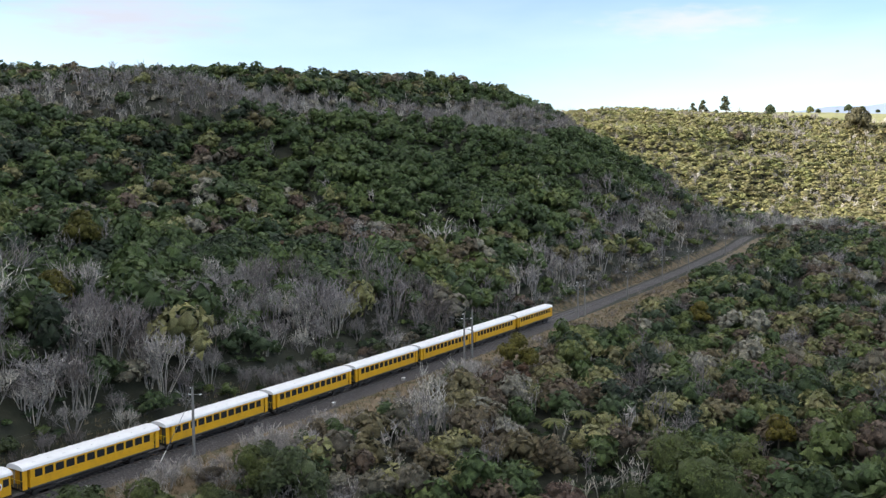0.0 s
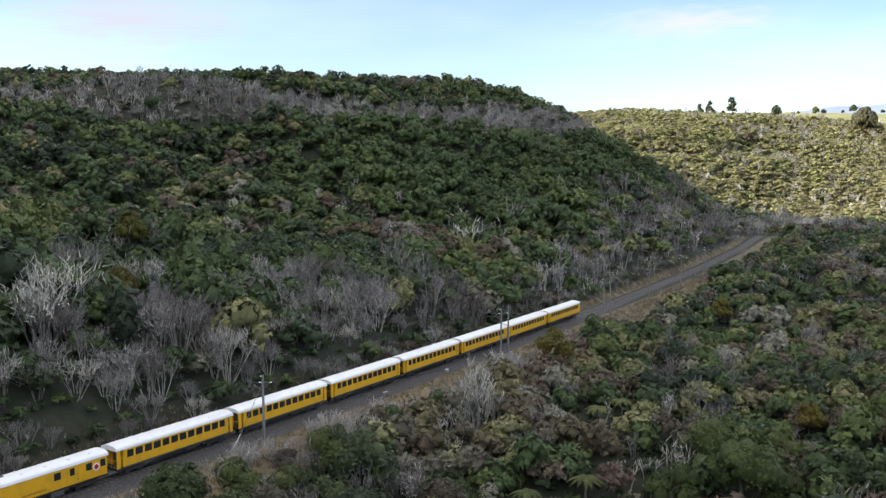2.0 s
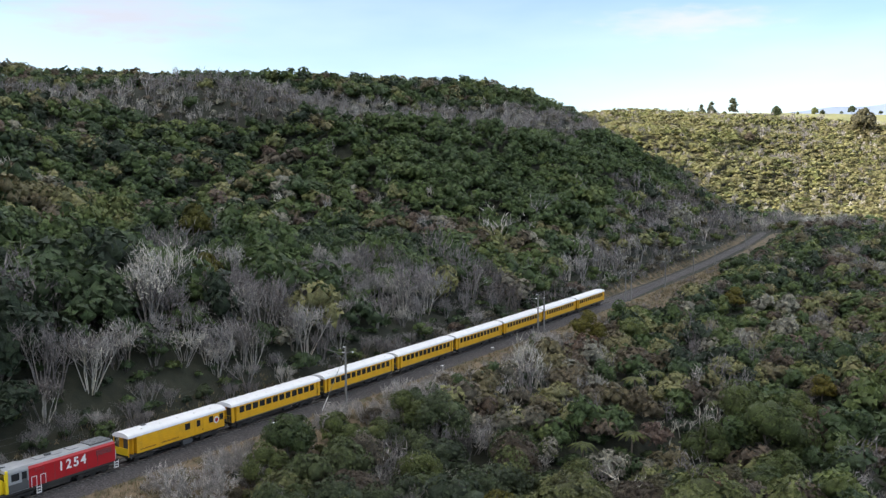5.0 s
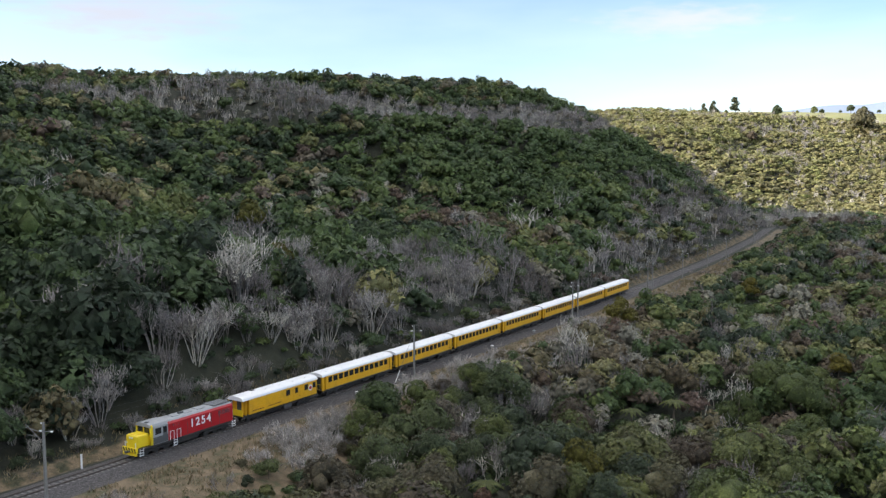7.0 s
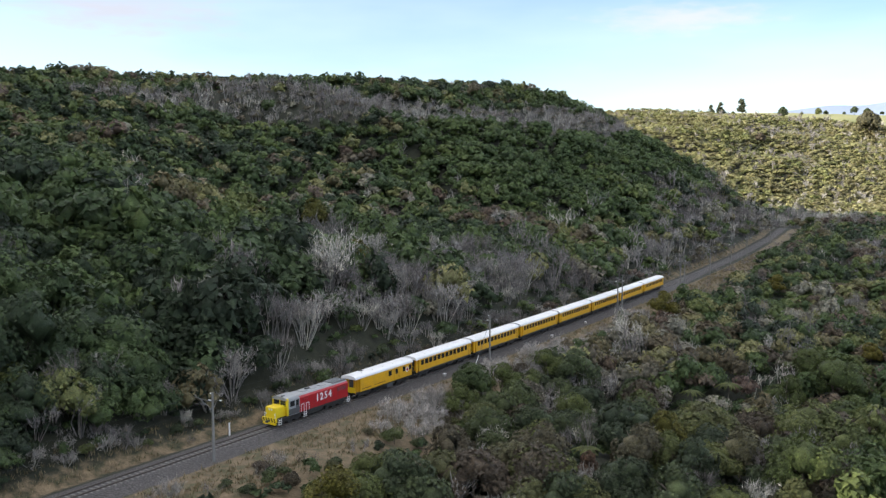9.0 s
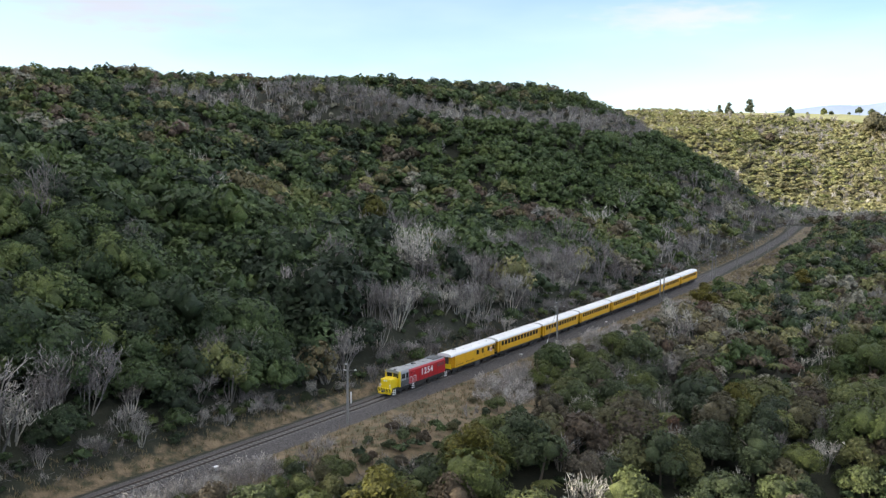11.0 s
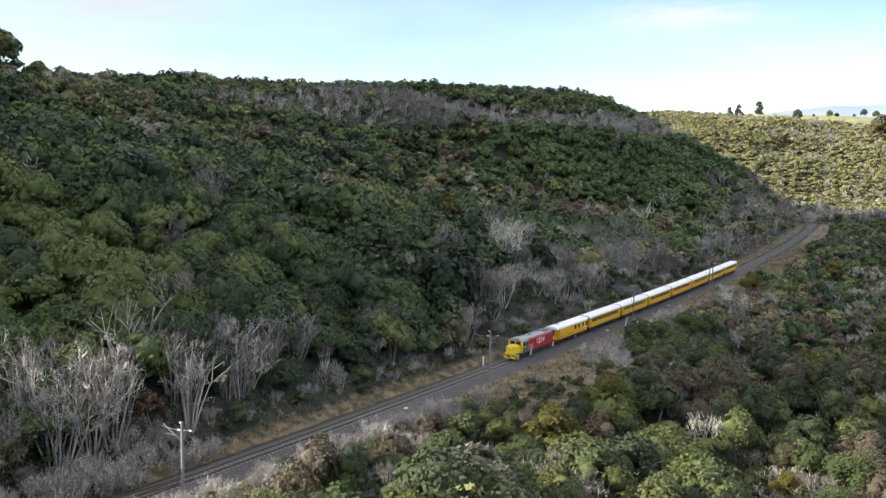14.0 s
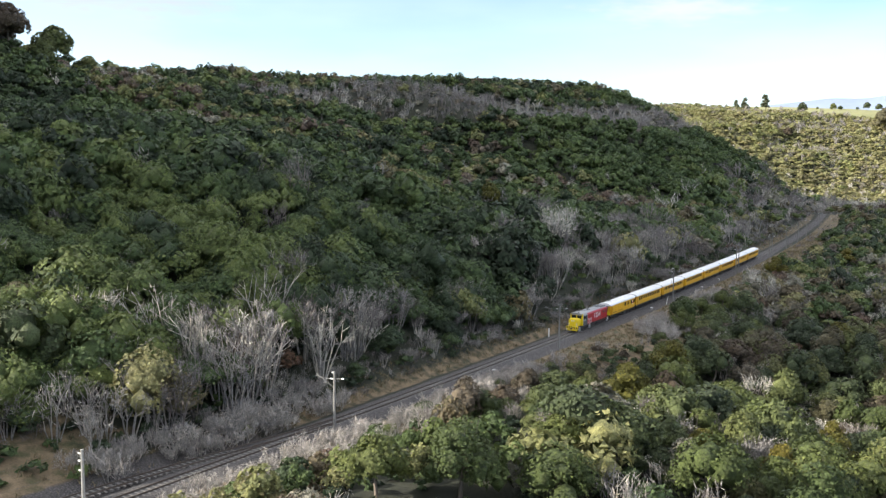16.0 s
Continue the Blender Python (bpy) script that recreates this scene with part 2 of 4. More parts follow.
def bend(s):
    """How far the line swings to the left of the straight axis."""
    s = np.clip(s, -320, 420)
    return 0.00394 * s + 1.44e-4 * s * s


def spot(s, d):
    """World x, y of a place d to the left of the railway."""
    e = d + bend(s)
    return ORIGIN[0] + ALONG[0] * s + LEFT[0] * e, ORIGIN[1] + ALONG[1] * s + LEFT[1] * e


def heading(s):
    c = 0.00394 + 2.88e-4 * s
    v = ALONG + c * LEFT
    return math.atan2(v[1], v[0])


# cross-sections of the valley: heights over the rails at distances left and right of the line
LEFT_D = (5, 20, 45, 90, 160, 250, 340, 520)
# far-left heights, rows -420 to 15: unseen hill added to shade the valley
LEFT_Z = {
    -720: (-0.6, 2, 4, 7, 12, 18, 26, 34),
    -520: (-0.6, 1, 3, 6, 11, 18, 34, 60),
    -420: (-0.6, 1, 3, 6, 12, 26, 88, 110),
    -397: (-0.6, 1, 3, 6, 12, 40, 250, 280),
    -330: (-0.6, 1, 3, 6, 13, 70, 262, 360),
    -230: (-0.6, 1, 3, 7, 15, 95, 262, 360),
    -165: (-0.6, 7.5, 15.2, 23, 30, 92, 262, 350),
    -110: (-0.6, 7.2, 20.8, 29.7, 37.5, 74, 240, 345),
    -55: (-0.6, 9.5, 13, 29, 37, 64, 185, 315),
    15: (-0.6, 6.6, 13.4, 18.5, 43, 63.5, 74, 150),
    70: (-0.6, 3.5, 14.3, 21.8, 46.2, 67.5, 69, 70),
    120: (-0.6, 8.5, 23.3, 39.6, 62.0, 68.3, 66, 62),
    175: (-0.4, 12, 29.7, 49.5, 66.2, 66.4, 64, 60),
    260: (0.5, 14.5, 33.2, 58, 73, 71, 64, 60),
    310: (2, 9.4, 28.3, 57, 70.5, 67.5, 60, 56),
}
RIGHT_D = (5, 12, 25, 60, 150, 420)
RIGHT_Z = {
    -400: (-0.6, 0, 2, 2, 0, 0),
    -230: (-0.6, 0.5, 3, 3, 0, 0),
    -165: (-0.6, 0.5, 2.5, 0.5, -5, -6),
    -105: (-0.6, -1, -5, -7.5, -8, -8),
    -50: (-0.6, -1, -4.5, -7, -8, -8),
    10: (-0.6, -0.6, -2, -7, -8, -8),
    80: (-0.6, -0.5, -3, -6, -7, -6),
    150: (-0.4, 0, 1, -1, -3, -2),
    250: (0.5, 1, 3, 3, 3, 2),
    310: (2, 3, 3, 3, 4, 2),
}
# beyond the end of the hill: a hollow, then the open slope up to the pasture
FAR_D = (-420, -120, -20, 10, 40, 90, 180, 420)
FAR_Z = {
    370: (-6, -5, -1, 2, 9, 27, 46, 52),
    430: (-4, -4, 0, 3, 10, 25, 42, 50),
    490: (2, 2, 6, 11, 20, 37, 53, 58),
    560: (18, 20, 24, 29, 37, 54, 68, 68),
    640: (40, 42, 46, 50, 57, 70, 79, 78),
    720: (60, 62, 65, 68, 71, 77, 82, 82),
    820: (78, 78, 79, 80, 81, 83, 85, 86),
    1150: (90, 92, 95, 97, 99, 102, 106, 108),
    1800: (96, 98, 100, 102, 104, 106, 110, 112),
}


def smooth_rows(s, d, table, ds):
    """Cubic along s between the sections, smooth in d within each."""
    keys = sorted(table)
    rows = []
    for k in keys:
        z = np.array(table[k], float)
        x = np.array(ds, float)
        m = np.gradient(z, x)
        i = np.clip(np.searchsorted(x, d) - 1, 0, len(x) - 2)
        h = x[i + 1] - x[i]
        t = np.clip((d - x[i]) / h, 0, 1)
        rows.append(z[i] * (1 + 2 * t) * (1 - t) ** 2 + z[i + 1] * t * t * (3 - 2 * t) + h * t * (1 - t) * (m[i] * (1 - t) - m[i + 1] * t) * 0.7)
    rows, keys = np.array(rows), np.array(keys, float)
    i = np.clip(np.searchsorted(keys, s) - 1, 0, len(keys) - 2)
    t = np.clip((s - keys[i]) / (keys[i + 1] - keys[i]), 0, 1)
    t = t * t * (3 - 2 * t)
    at = np.arange(s.size)
    return rows[i, at] * (1 - t) + rows[i + 1, at] * t


WAVES = [(random.uniform(0, 6.283), random.uniform(0, 6.283), random.uniform(0, 6.283)) for _ in range(10)]


def rolls(x, y):
    z = 0 * x
    for k, (a, p, q) in enumerate(WAVES):
        f = 2 * math.pi / (90 / 1.38 ** k)
        z = z + (1.9 / 1.42 ** k) * np.sin(f * (x * math.cos(a) + y * math.sin(a)) + p + 0.8 * np.sin(0.5 * f * (y * math.cos(a) - x * math.sin(a)) + q))
    return z


def verge(s):
    """Width of the open grass to the right of the line."""
    return 11.5 + 9.5 * np.exp(-((s + 84) / 24) ** 2) + 1.5 * np.clip((s - 70) / 60, 0, 1) * np.clip((300 - s) / 40, 0, 1)


def land(s, d):
    """Height of the ground."""
    s, d = np.atleast_1d(np.asarray(s, float)).ravel(), np.atleast_1d(np.asarray(d, float)).ravel()
    lz = smooth_rows(s, np.maximum(d, 5), LEFT_Z, LEFT_D)
    rz = smooth_rows(s, np.maximum(-d, 5), RIGHT_Z, RIGHT_D)
    near = np.where(d > 0, lz, rz)
    near = np.where(np.abs(d) < 5, lz * (d + 5) / 10 + rz * (5 - d) / 10, near)
    far = smooth_rows(s, d, FAR_Z, FAR_D)
    k = np.clip((s - 305) / 60, 0, 1)
    k = k * k * (3 - 2 * k)
    z = near * (1 - k) + far * k
    z = z - 7.0 * np.exp(-((s + 88 - 0.24 * d) / 9.0) ** 2) * np.clip((d - 6) / 14, 0, 1) * np.clip((130 - d) / 50, 0, 1)
    x, y = spot(s, d)
    rough = np.clip((np.abs(d) - 6) / 25, 0, 1) * np.clip((1000 - s) / 200, 0.25, 1)
    z = z + rolls(x, y) * rough * 0.75
    # formation: ballast shoulder and drain
    bed = np.clip((3.1 - np.abs(d)) / 1.6, 0, 1) * 0.42
    drain = -0.35 * np.exp(-((d - 4.6) / 0.9) ** 2)
    along = np.clip((330 - s) / 30, 0, 1)
    return z + (bed + drain) * along


def land_at(s, d):
    return float(land(s, d)[0])


def place(s, d):
    x, y = spot(s, d)
    return float(x), float(y), land_at(s, d)


# ---- mesh helpers ----
def fill(mesh, verts, quads=(), tris=()):
    """Fill a mesh from arrays of corners."""
    verts = np.asarray(verts, np.float32)
    quads, tris = np.asarray(quads, np.int32).reshape(-1, 4), np.asarray(tris, np.int32).reshape(-1, 3)
    loops = np.concatenate([quads.ravel(), tris.ravel()])
    starts = np.concatenate([np.arange(len(quads)) * 4, len(quads) * 4 + np.arange(len(tris)) * 3]).astype(np.int32)
    mesh.vertices.add(len(verts))
    mesh.vertices.foreach_set("co", verts.ravel())
    mesh.loops.add(len(loops))
    mesh.loops.foreach_set("vertex_index", loops)
    mesh.polygons.add(len(starts))
    mesh.polygons.foreach_set("loop_start", starts)
    mesh.update(calc_edges=True)
    return mesh


def part(name, bm, material, parent, label=""):
    """Link a bmesh as one mesh object under a thing or a part."""
    mesh = bpy.data.meshes.new(name)
    bm.to_mesh(mesh)
    bm.free()
    mesh.materials.append(material)
    ob = new(name, mesh)
    ob.parent = parent
    if label:
        ob["label"] = label
    return ob


def shared(name, mesh, parent, m=None):
    ob = new(name, mesh)
    ob.parent = parent
    if m is not None:
        ob.matrix_basis = m
    return ob


def box(bm, size, centre, bevel=0.0, turn=None):
    m = Matrix.Translation(centre) @ (turn or Matrix.Identity(4)) @ Matrix.Diagonal((*size, 1))
    r = bmesh.ops.create_cube(bm, size=1, matrix=m)
    if bevel:
        edges = list({e for v in r["verts"] for e in v.link_edges})
        bmesh.ops.bevel(bm, geom=edges, offset=bevel, segments=2, affect="EDGES", profile=0.5)
    return bm


def tube(bm, a, b, ra, rb=None, sides=8):
    a, b = Vector(a), Vector(b)
    m = Matrix.Translation((a + b) / 2) @ (b - a).to_track_quat("Z", "Y").to_matrix().to_4x4()
    bmesh.ops.create_cone(bm, cap_ends=True, segments=sides, radius1=ra, radius2=ra if rb is None else rb, depth=(b - a).length, matrix=m)
    return bm


def extrude_profile(bm, pts, x0, x1):
    """A closed profile of (y, z) points drawn out along x."""
    a = [bm.verts.new((x0, y, z)) for y, z in pts]
    c = [bm.verts.new((x1, y, z)) for y, z in pts]
    k = len(pts)
    for i in range(k):
        bm.faces.new((a[i], a[(i + 1) % k], c[(i + 1) % k], c[i]))
    bm.faces.new(a[::-1])
    bm.faces.new(c)
    bmesh.ops.recalc_face_normals(bm, faces=bm.faces[:])
    return bm


def B():
    return bmesh.new()


# ---- the ground ----
def graded(lo, hi, step, far_lo, far_hi, grow=1.22):
    v = list(np.arange(lo, hi + 1e-6, step))
    s, x = step, hi
    while x < far_hi:
        s *= grow
        x += s
        v.append(x)
    s, x = step, lo
    while x > far_lo:
        s *= grow
        x -= s
        v.insert(0, x)
    return np.array(v)


def make_ground():
    ss = graded(-260, 460, 3.0, -4200, 4400, 1.12)
    dd = graded(-9, 9, 0.6, -4000, 4000, 1.07)
    S, D = np.meshgrid(ss, dd, indexing="ij")
    s, d = S.ravel(), D.ravel()
    x, y = spot(s, d)
    z = land(s, d)
    N, M = S.shape
    i, j = np.meshgrid(np.arange(N - 1), np.arange(M - 1), indexing="ij")
    a = (i * M + j).ravel()
    quads = np.stack([a, a + M, a + M + 1, a + 1], 1)
    mesh = fill(bpy.data.meshes.new("ground"), np.stack([x, y, z], 1), quads)
    mesh.polygons.foreach_set("use_smooth", np.ones(len(quads), bool))
    on = np.clip((340 - s) / 40, 0, 1)
    ballast = np.clip((3.9 - 1.3 * np.clip((s - 60) / 60, 0, 1) - np.abs(d + 0.5 - 0.4 * np.clip((s - 60) / 60, 0, 1))) / 1.2, 0, 1) * on
    siding = np.clip((3.6 - np.abs(d - 4.6)) / 1.2, 0, 1) * np.clip((-150 - s) / 25, 0, 1)
    dry = np.maximum(np.clip((d + verge(s) + 4) / 3, 0, 1) * np.clip((-3 - d) / 1.5, 0, 1), 0.6 * np.clip((9 - d) / 3, 0, 1) * np.clip((d - 3) / 1.5, 0, 1)) * on
    dry = np.maximum(dry, np.clip((-172 - s) / 20, 0, 1) * np.clip((14 - np.abs(d - 6)) / 4, 0, 1))
    dry = np.maximum(dry, 0.42 * np.clip((s - 470) / 60, 0, 1))
    scar = np.exp(-((s - 262) / 40) ** 2 - ((d + 10) / 8) ** 2)
    for key, v in (("ballast", np.maximum(ballast, siding)), ("dry", np.maximum(dry, scar)), ("pasture", np.maximum(np.clip((s - 740) / 20, 0, 1), 0.45 * np.clip((s - 480) / 60, 0, 1)))):
        mesh.attributes.new(key, "FLOAT", "POINT").data.foreach_set("value", v.astype(np.float32))
    mesh.materials.append(ground_mat)
    return tagged(new("ground", mesh), "bush-covered valley floor and hillsides with dry grass", "ground", kind="structure")


ground = make_ground()


def make_distant_hills():
    """A hazy range beyond the pasture, as a long ridge with a front and a back slope."""
    rows = []
    for k in range(90):
        u = k / 89
        a = radians(64 - 44 * u)
        crest = 236 + 150 * math.sin(min(1.0, u * 1.7) * math.pi * 0.5) + 16 * math.sin(9 * u + 1) + 8 * math.sin(31 * u) + 3 * math.sin(83 * u)
        rows.append([(math.cos(a) * r, math.sin(a) * r, z) for r, z in ((3700, 60), (4000, 0.72 * crest), (4250, crest), (4600, 60))])
    verts = [v for row in rows for v in row]
    quads = [(4 * k + i, 4 * k + i + 1, 4 * k + i + 5, 4 * k + i + 4) for k in range(89) for i in range(3)]
    mesh = fill(bpy.data.meshes.new("backdrop"), verts, quads)
    mesh.polygons.foreach_set("use_smooth", np.ones(len(quads), bool))
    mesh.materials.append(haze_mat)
    return tagged(new("backdrop", mesh), "hazy blue mountain range beyond the pasture", "mountains", kind="structure")


make_distant_hills()

# ---- the railway ----
GAUGE, S0, S1 = 1.25, -330.0, 330.0


def make_line(name, s_a, s_b, off, label):
    line = tagged(new(name), label, "railway track", kind="structure")
    ss = np.arange(s_a, s_b + 1, 4.0)
    for side in (-1, 1):
        bm = B()
        rows = []
        for s in ss:
            dd = (off(s) if callable(off) else off) + side * GAUGE / 2
            rows.append([bm.verts.new((*[float(c) for c in spot(s, dd + w)], 0.0 + h)) for w, h in ((-0.06, -0.16), (0.06, -0.16), (0.035, 0.0), (-0.035, 0.0))])
        for a, c in zip(rows, rows[1:]):
            for k in range(4):
                bm.faces.new((a[k], a[(k + 1) % 4], c[(k + 1) % 4], c[k]))
        bmesh.ops.recalc_face_normals(bm, faces=bm.faces[:])
        part("rail", bm, steel, line)
    return line


main_line = make_line("railway_line", S0, S1, 0.0, "single railway line of rusty rails on grey ballast")
side_off = lambda s: 4.2 * (lambda k: k * k * (3 - 2 * k))(min(1.0, max(0.0, (-150 - s) / 45)))
siding = make_line("siding_line", -330.0, -152.0, side_off, "rusty siding track joining the main line")
sleeper_bm = box(B(), (0.24, 2.2, 0.16), (0, 0, -0.24), 0.02)
sleeper_mesh = bpy.data.meshes.new("sleeper")
sleeper_bm.to_mesh(sleeper_mesh)
sleeper_bm.free()
sleeper_mat = paint("grey_sleepers", (0.17, 0.16, 0.15), 0.9, dirt=0.5, scale=2)
sleeper_mesh.materials.append(sleeper_mat)


def sleepers():
    cv = np.array([(x, y, z) for z in (-0.32, -0.16) for x, y in ((-0.12, -1.1), (0.12, -1.1), (0.12, 1.1), (-0.12, 1.1))])
    cf = [(4, 5, 6, 7), (0, 1, 5, 4), (1, 2, 6, 5), (2, 3, 7, 6), (3, 0, 4, 7)]
    verts, faces = [], []
    for line, a, b_, off in ((main_line, -250.0, 325.0, lambda s: 0.0), (siding, -250.0, -172.0, side_off)):
        for s in np.arange(a, b_, 0.72):
            x, y = spot(s, off(s))
            h = heading(s)
            if line is main_line and -200 < s < 16:
                shared("sleeper", sleeper_mesh, line, Matrix.Translation((x, y, 0)) @ Matrix.Rotation(h, 4, "Z"))
            else:
                c, q = math.cos(h), math.sin(h)
                w = cv @ np.array(((c, q, 0), (-q, c, 0), (0, 0, 1))) + (x, y, 0)
                k = len(verts) * len(cv)
                verts.append(w)
                faces += [tuple(i + k for i in f) for f in cf]
    mesh = bpy.data.meshes.new("sleepers")
    mesh.from_pydata(np.concatenate(verts).tolist(), [], faces)
    mesh.materials.append(sleeper_mat)
    ob = tagged(new("sleepers", mesh), kind="stuff")
    ob.parent = main_line


# ---- the train ----
def vehicle_pose(s):
    x, y = spot(s, 0.0)
    return Matrix.Translation((x, y, 0)) @ Matrix.Rotation(heading(s) + math.pi, 4, "Z")   # local +x points to the train's head


def bogie(parent, x, axles, wheel_r, base):
    bo = part("bogie", box(box(B(), (base + 0.9, 0.12, 0.3), (x, 0.95, 0.55), 0.03), (base + 0.9, 0.12, 0.3), (x, -0.95, 0.55), 0.03), black, parent)
    for k in range(axles):
        ax = x + (k / (axles - 1) - 0.5) * base
        for side in (-1, 1):
            part("wheel", tube(B(), (ax, side * 0.62, wheel_r), (ax, side * 0.76, wheel_r), wheel_r, wheel_r, 16), black, bo)
    return bo


def roof_profile(w, z0, rise, k=9, lip=0.05):
    pts = [(-w / 2 - lip, z0)]
    pts += [(-(w / 2 + lip) * math.cos(math.pi * i / k), z0 + 0.06 + rise * math.sin(math.pi * i / k) ** 0.8) for i in range(k + 1)]
    pts.append((w / 2 + lip, z0))
    return pts


def text_part(name, body, size, m, material, parent):
    cu = bpy.data.curves.new(name, "FONT")
    cu.body, cu.size, cu.extrude, cu.align_x, cu.align_y, cu.space_character = body, size, 0.006, "CENTER", "CENTER", 1.3
    cu.offset = size * 0.025
    tmp = bpy.data.objects.new(name, cu)
    mesh = bpy.data.meshes.new_from_object(tmp)
    bpy.data.objects.remove(tmp)
    bpy.data.curves.remove(cu)
    mesh.materials.append(material)
    ob = new(name, mesh)
    ob.parent, ob.matrix_basis = parent, m
    return ob


def locomotive(s):
    L, W, F = 15.4, 2.62, 1.12
    loco = tagged(new("locomotive"), "red diesel locomotive with yellow nose and grey cab", "locomotive")
    loco.matrix_basis = vehicle_pose(s)
    f = L / 2
    part("underframe", box(box(B(), (L - 0.5, 2.5, 0.28), (0, 0, F - 0.14), 0.03), (L - 2.2, 0.9, 0.5), (0, 0, F - 0.4)), black, loco)
    part("fuel_tank", box(B(), (3.6, 2.2, 0.66), (0.1, 0, 0.62), 0.12), black, loco)
    for x in (4.55, -4.55):
        bogie(loco, x, 3, 0.5, 3.0)
    # long hood
    hood = part("hood", extrude_profile(B(), [(-1.24, F), (1.24, F), (1.24, 3.05), (1.05, 3.3), (-1.05, 3.3), (-1.24, 3.05)], -f + 0.55, f - 4.6), red, loco, "red painted long hood")
    part("hood_roof", extrude_profile(B(), [(-1.08, 3.29), (1.08, 3.29), (0.9, 3.44), (0.5, 3.5), (-0.5, 3.5), (-0.9, 3.44)], -f + 0.6, f - 4.5), cab_grey, loco, "grey roof panels")
    rad = part("radiator_grille", box(B(), (2.7, 1.9, 0.1), (-f + 2.1, 0, 3.52), 0.02), dark_grey, loco)
    for k in range(9):
        part("grille_slat", box(B(), (0.07, 1.8, 0.05), (-f + 0.95 + k * 0.29, 0, 3.59)), cab_grey, rad)
    for x in (-2.6, -0.6, 1.2):
        part("roof_hatch", box(B(), (1.1, 1.1, 0.09), (x, 0, 3.53), 0.02), cab_grey, loco)
    part("exhaust", box(B(), (0.7, 0.35, 0.18), (0.2, 0, 3.62), 0.03), dark_grey, loco)
    for side in (-1, 1):
        for x, w, z, h in ((-f + 2.0, 1.9, 2.55, 0.55), (1.9, 1.1, 2.75, 0.3)):
            lou = part("louvre", box(B(), (w, 0.04, h), (x, side * 1.255, z)), dark_grey, loco)
            for k in range(5):
                part("louvre_slat", box(B(), (w - 0.06, 0.03, 0.04), (x, side * 1.285, z - h / 2 + (k + 0.5) * h / 5)), red, lou)
        text_part("running_number", "1254", 1.36, Matrix.Translation((-1.85, side * 1.25, 2.3)) @ Matrix.Rotation(radians(90 if side < 0 else -90), 4, "X") @ (Matrix.Identity(4) if side < 0 else Matrix.Rotation(math.pi, 4, "Z")), white_paint, loco)
        for k in range(6):
            part("hood_door_seam", box(B(), (0.025, 0.02, 1.55), (-4.9 + k * 1.28, side * 1.252, 2.0)), dark_grey, loco)
    # cab
    part("cab", extrude_profile(B(), [(-1.3, F), (1.3, F), (1.3, 3.1), (1.1, 3.45), (0.5, 3.62), (-0.5, 3.62), (-1.1, 3.45), (-1.3, 3.1)], f - 4.55, f - 2.3), cab_grey, loco, "grey cab")
    for side in (-1, 1):
        part("side_window", box(B(), (0.85, 0.04, 0.72), (f - 3.1, side * 1.31, 2.62), 0.01), glass, loco)
        part("side_window", box(B(), (0.5, 0.04, 0.72), (f - 4.05, side * 1.31, 2.62), 0.01), glass, loco)
        part("cab_door", box(B(), (0.6, 0.03, 1.75), (f - 4.1, side * 1.305, 2.05), 0.01), dark_grey, loco)
        part("lower_stripe", box(B(), (2.2, 0.03, 0.8), (f - 3.42, side * 1.302, 1.56), 0.01), dark_grey, loco)
    frame_bm = B()
    for size, c in (((0.3, 2.66, 0.3), (f - 2.2, 0, 3.32)), ((0.3, 0.3, 2.1), (f - 2.2, 1.2, 2.2)), ((0.3, 0.3, 2.1), (f - 2.2, -1.2, 2.2)), ((0.3, 0.16, 0.9), (f - 2.2, 0, 2.8)), ((0.3, 2.66, 1.2), (f - 2.2, 0, 1.75))):
        box(frame_bm, size, c, 0.05)
    part("windscreen_frame", frame_bm, nose_yellow, loco, "bright yellow front frame")
    for side in (-1, 1):
        part("windscreen", box(B(), (0.05, 0.95, 0.72), (f - 2.1, side * 0.57, 2.78), 0.01), glass, loco)
    part("nose", box(B(), (1.75, 1.9, 1.5), (f - 1.2, 0, 1.85), 0.16), nose_yellow, loco, "bright yellow low nose")
    part("cab_roof", extrude_profile(B(), [(-1.32, 3.22), (1.32, 3.22), (1.12, 3.5), (0.5, 3.66), (-0.5, 3.66), (-1.12, 3.5)], f - 4.4, f - 1.98), cab_grey, loco, "grey cab roof")
    part("nose_top_panel", box(B(), (1.2, 1.3, 0.06), (f - 1.2, 0, 2.62), 0.02), nose_yellow, loco)
    for side in (-1, 1):
        part("headlight", tube(B(), (f - 0.34, side * 0.2, 2.3), (f - 0.28, side * 0.2, 2.3), 0.13, 0.13, 14), glow, loco)
        part("marker_light", tube(B(), (f - 0.36, side * 0.75, 1.7), (f - 0.28, side * 0.75, 1.7), 0.09, 0.09, 12), glow, loco)
    beam = part("headstock", box(box(B(), (0.22, 2.5, 0.55), (f - 0.16, 0, 0.98), 0.04), (0.3, 2.2, 0.28), (f - 0.12, 0, 0.5), 0.05), nose_yellow, loco, "yellow headstock and cowcatcher")
    for k in range(5):
        part("warning_stripe", box(B(), (0.02, 0.16, 0.5), (f - 0.04, -0.95 + k * 0.47, 0.98), 0, Matrix.Rotation(radians(28), 4, "X")), black, beam)
    part("coupler", box(tube(B(), (f - 0.1, 0, 0.85), (f + 0.4, 0, 0.85), 0.1), (0.25, 0.3, 0.3), (f + 0.42, 0, 0.85), 0.04), dark_grey, loco)
    part("coupler", tube(B(), (-f + 0.3, 0, 0.85), (-f - 0.5, 0, 0.85), 0.1), dark_grey, loco)
    part("rear_headstock", box(B(), (0.2, 2.5, 0.5), (-f + 0.18, 0, 0.98), 0.03), black, loco)
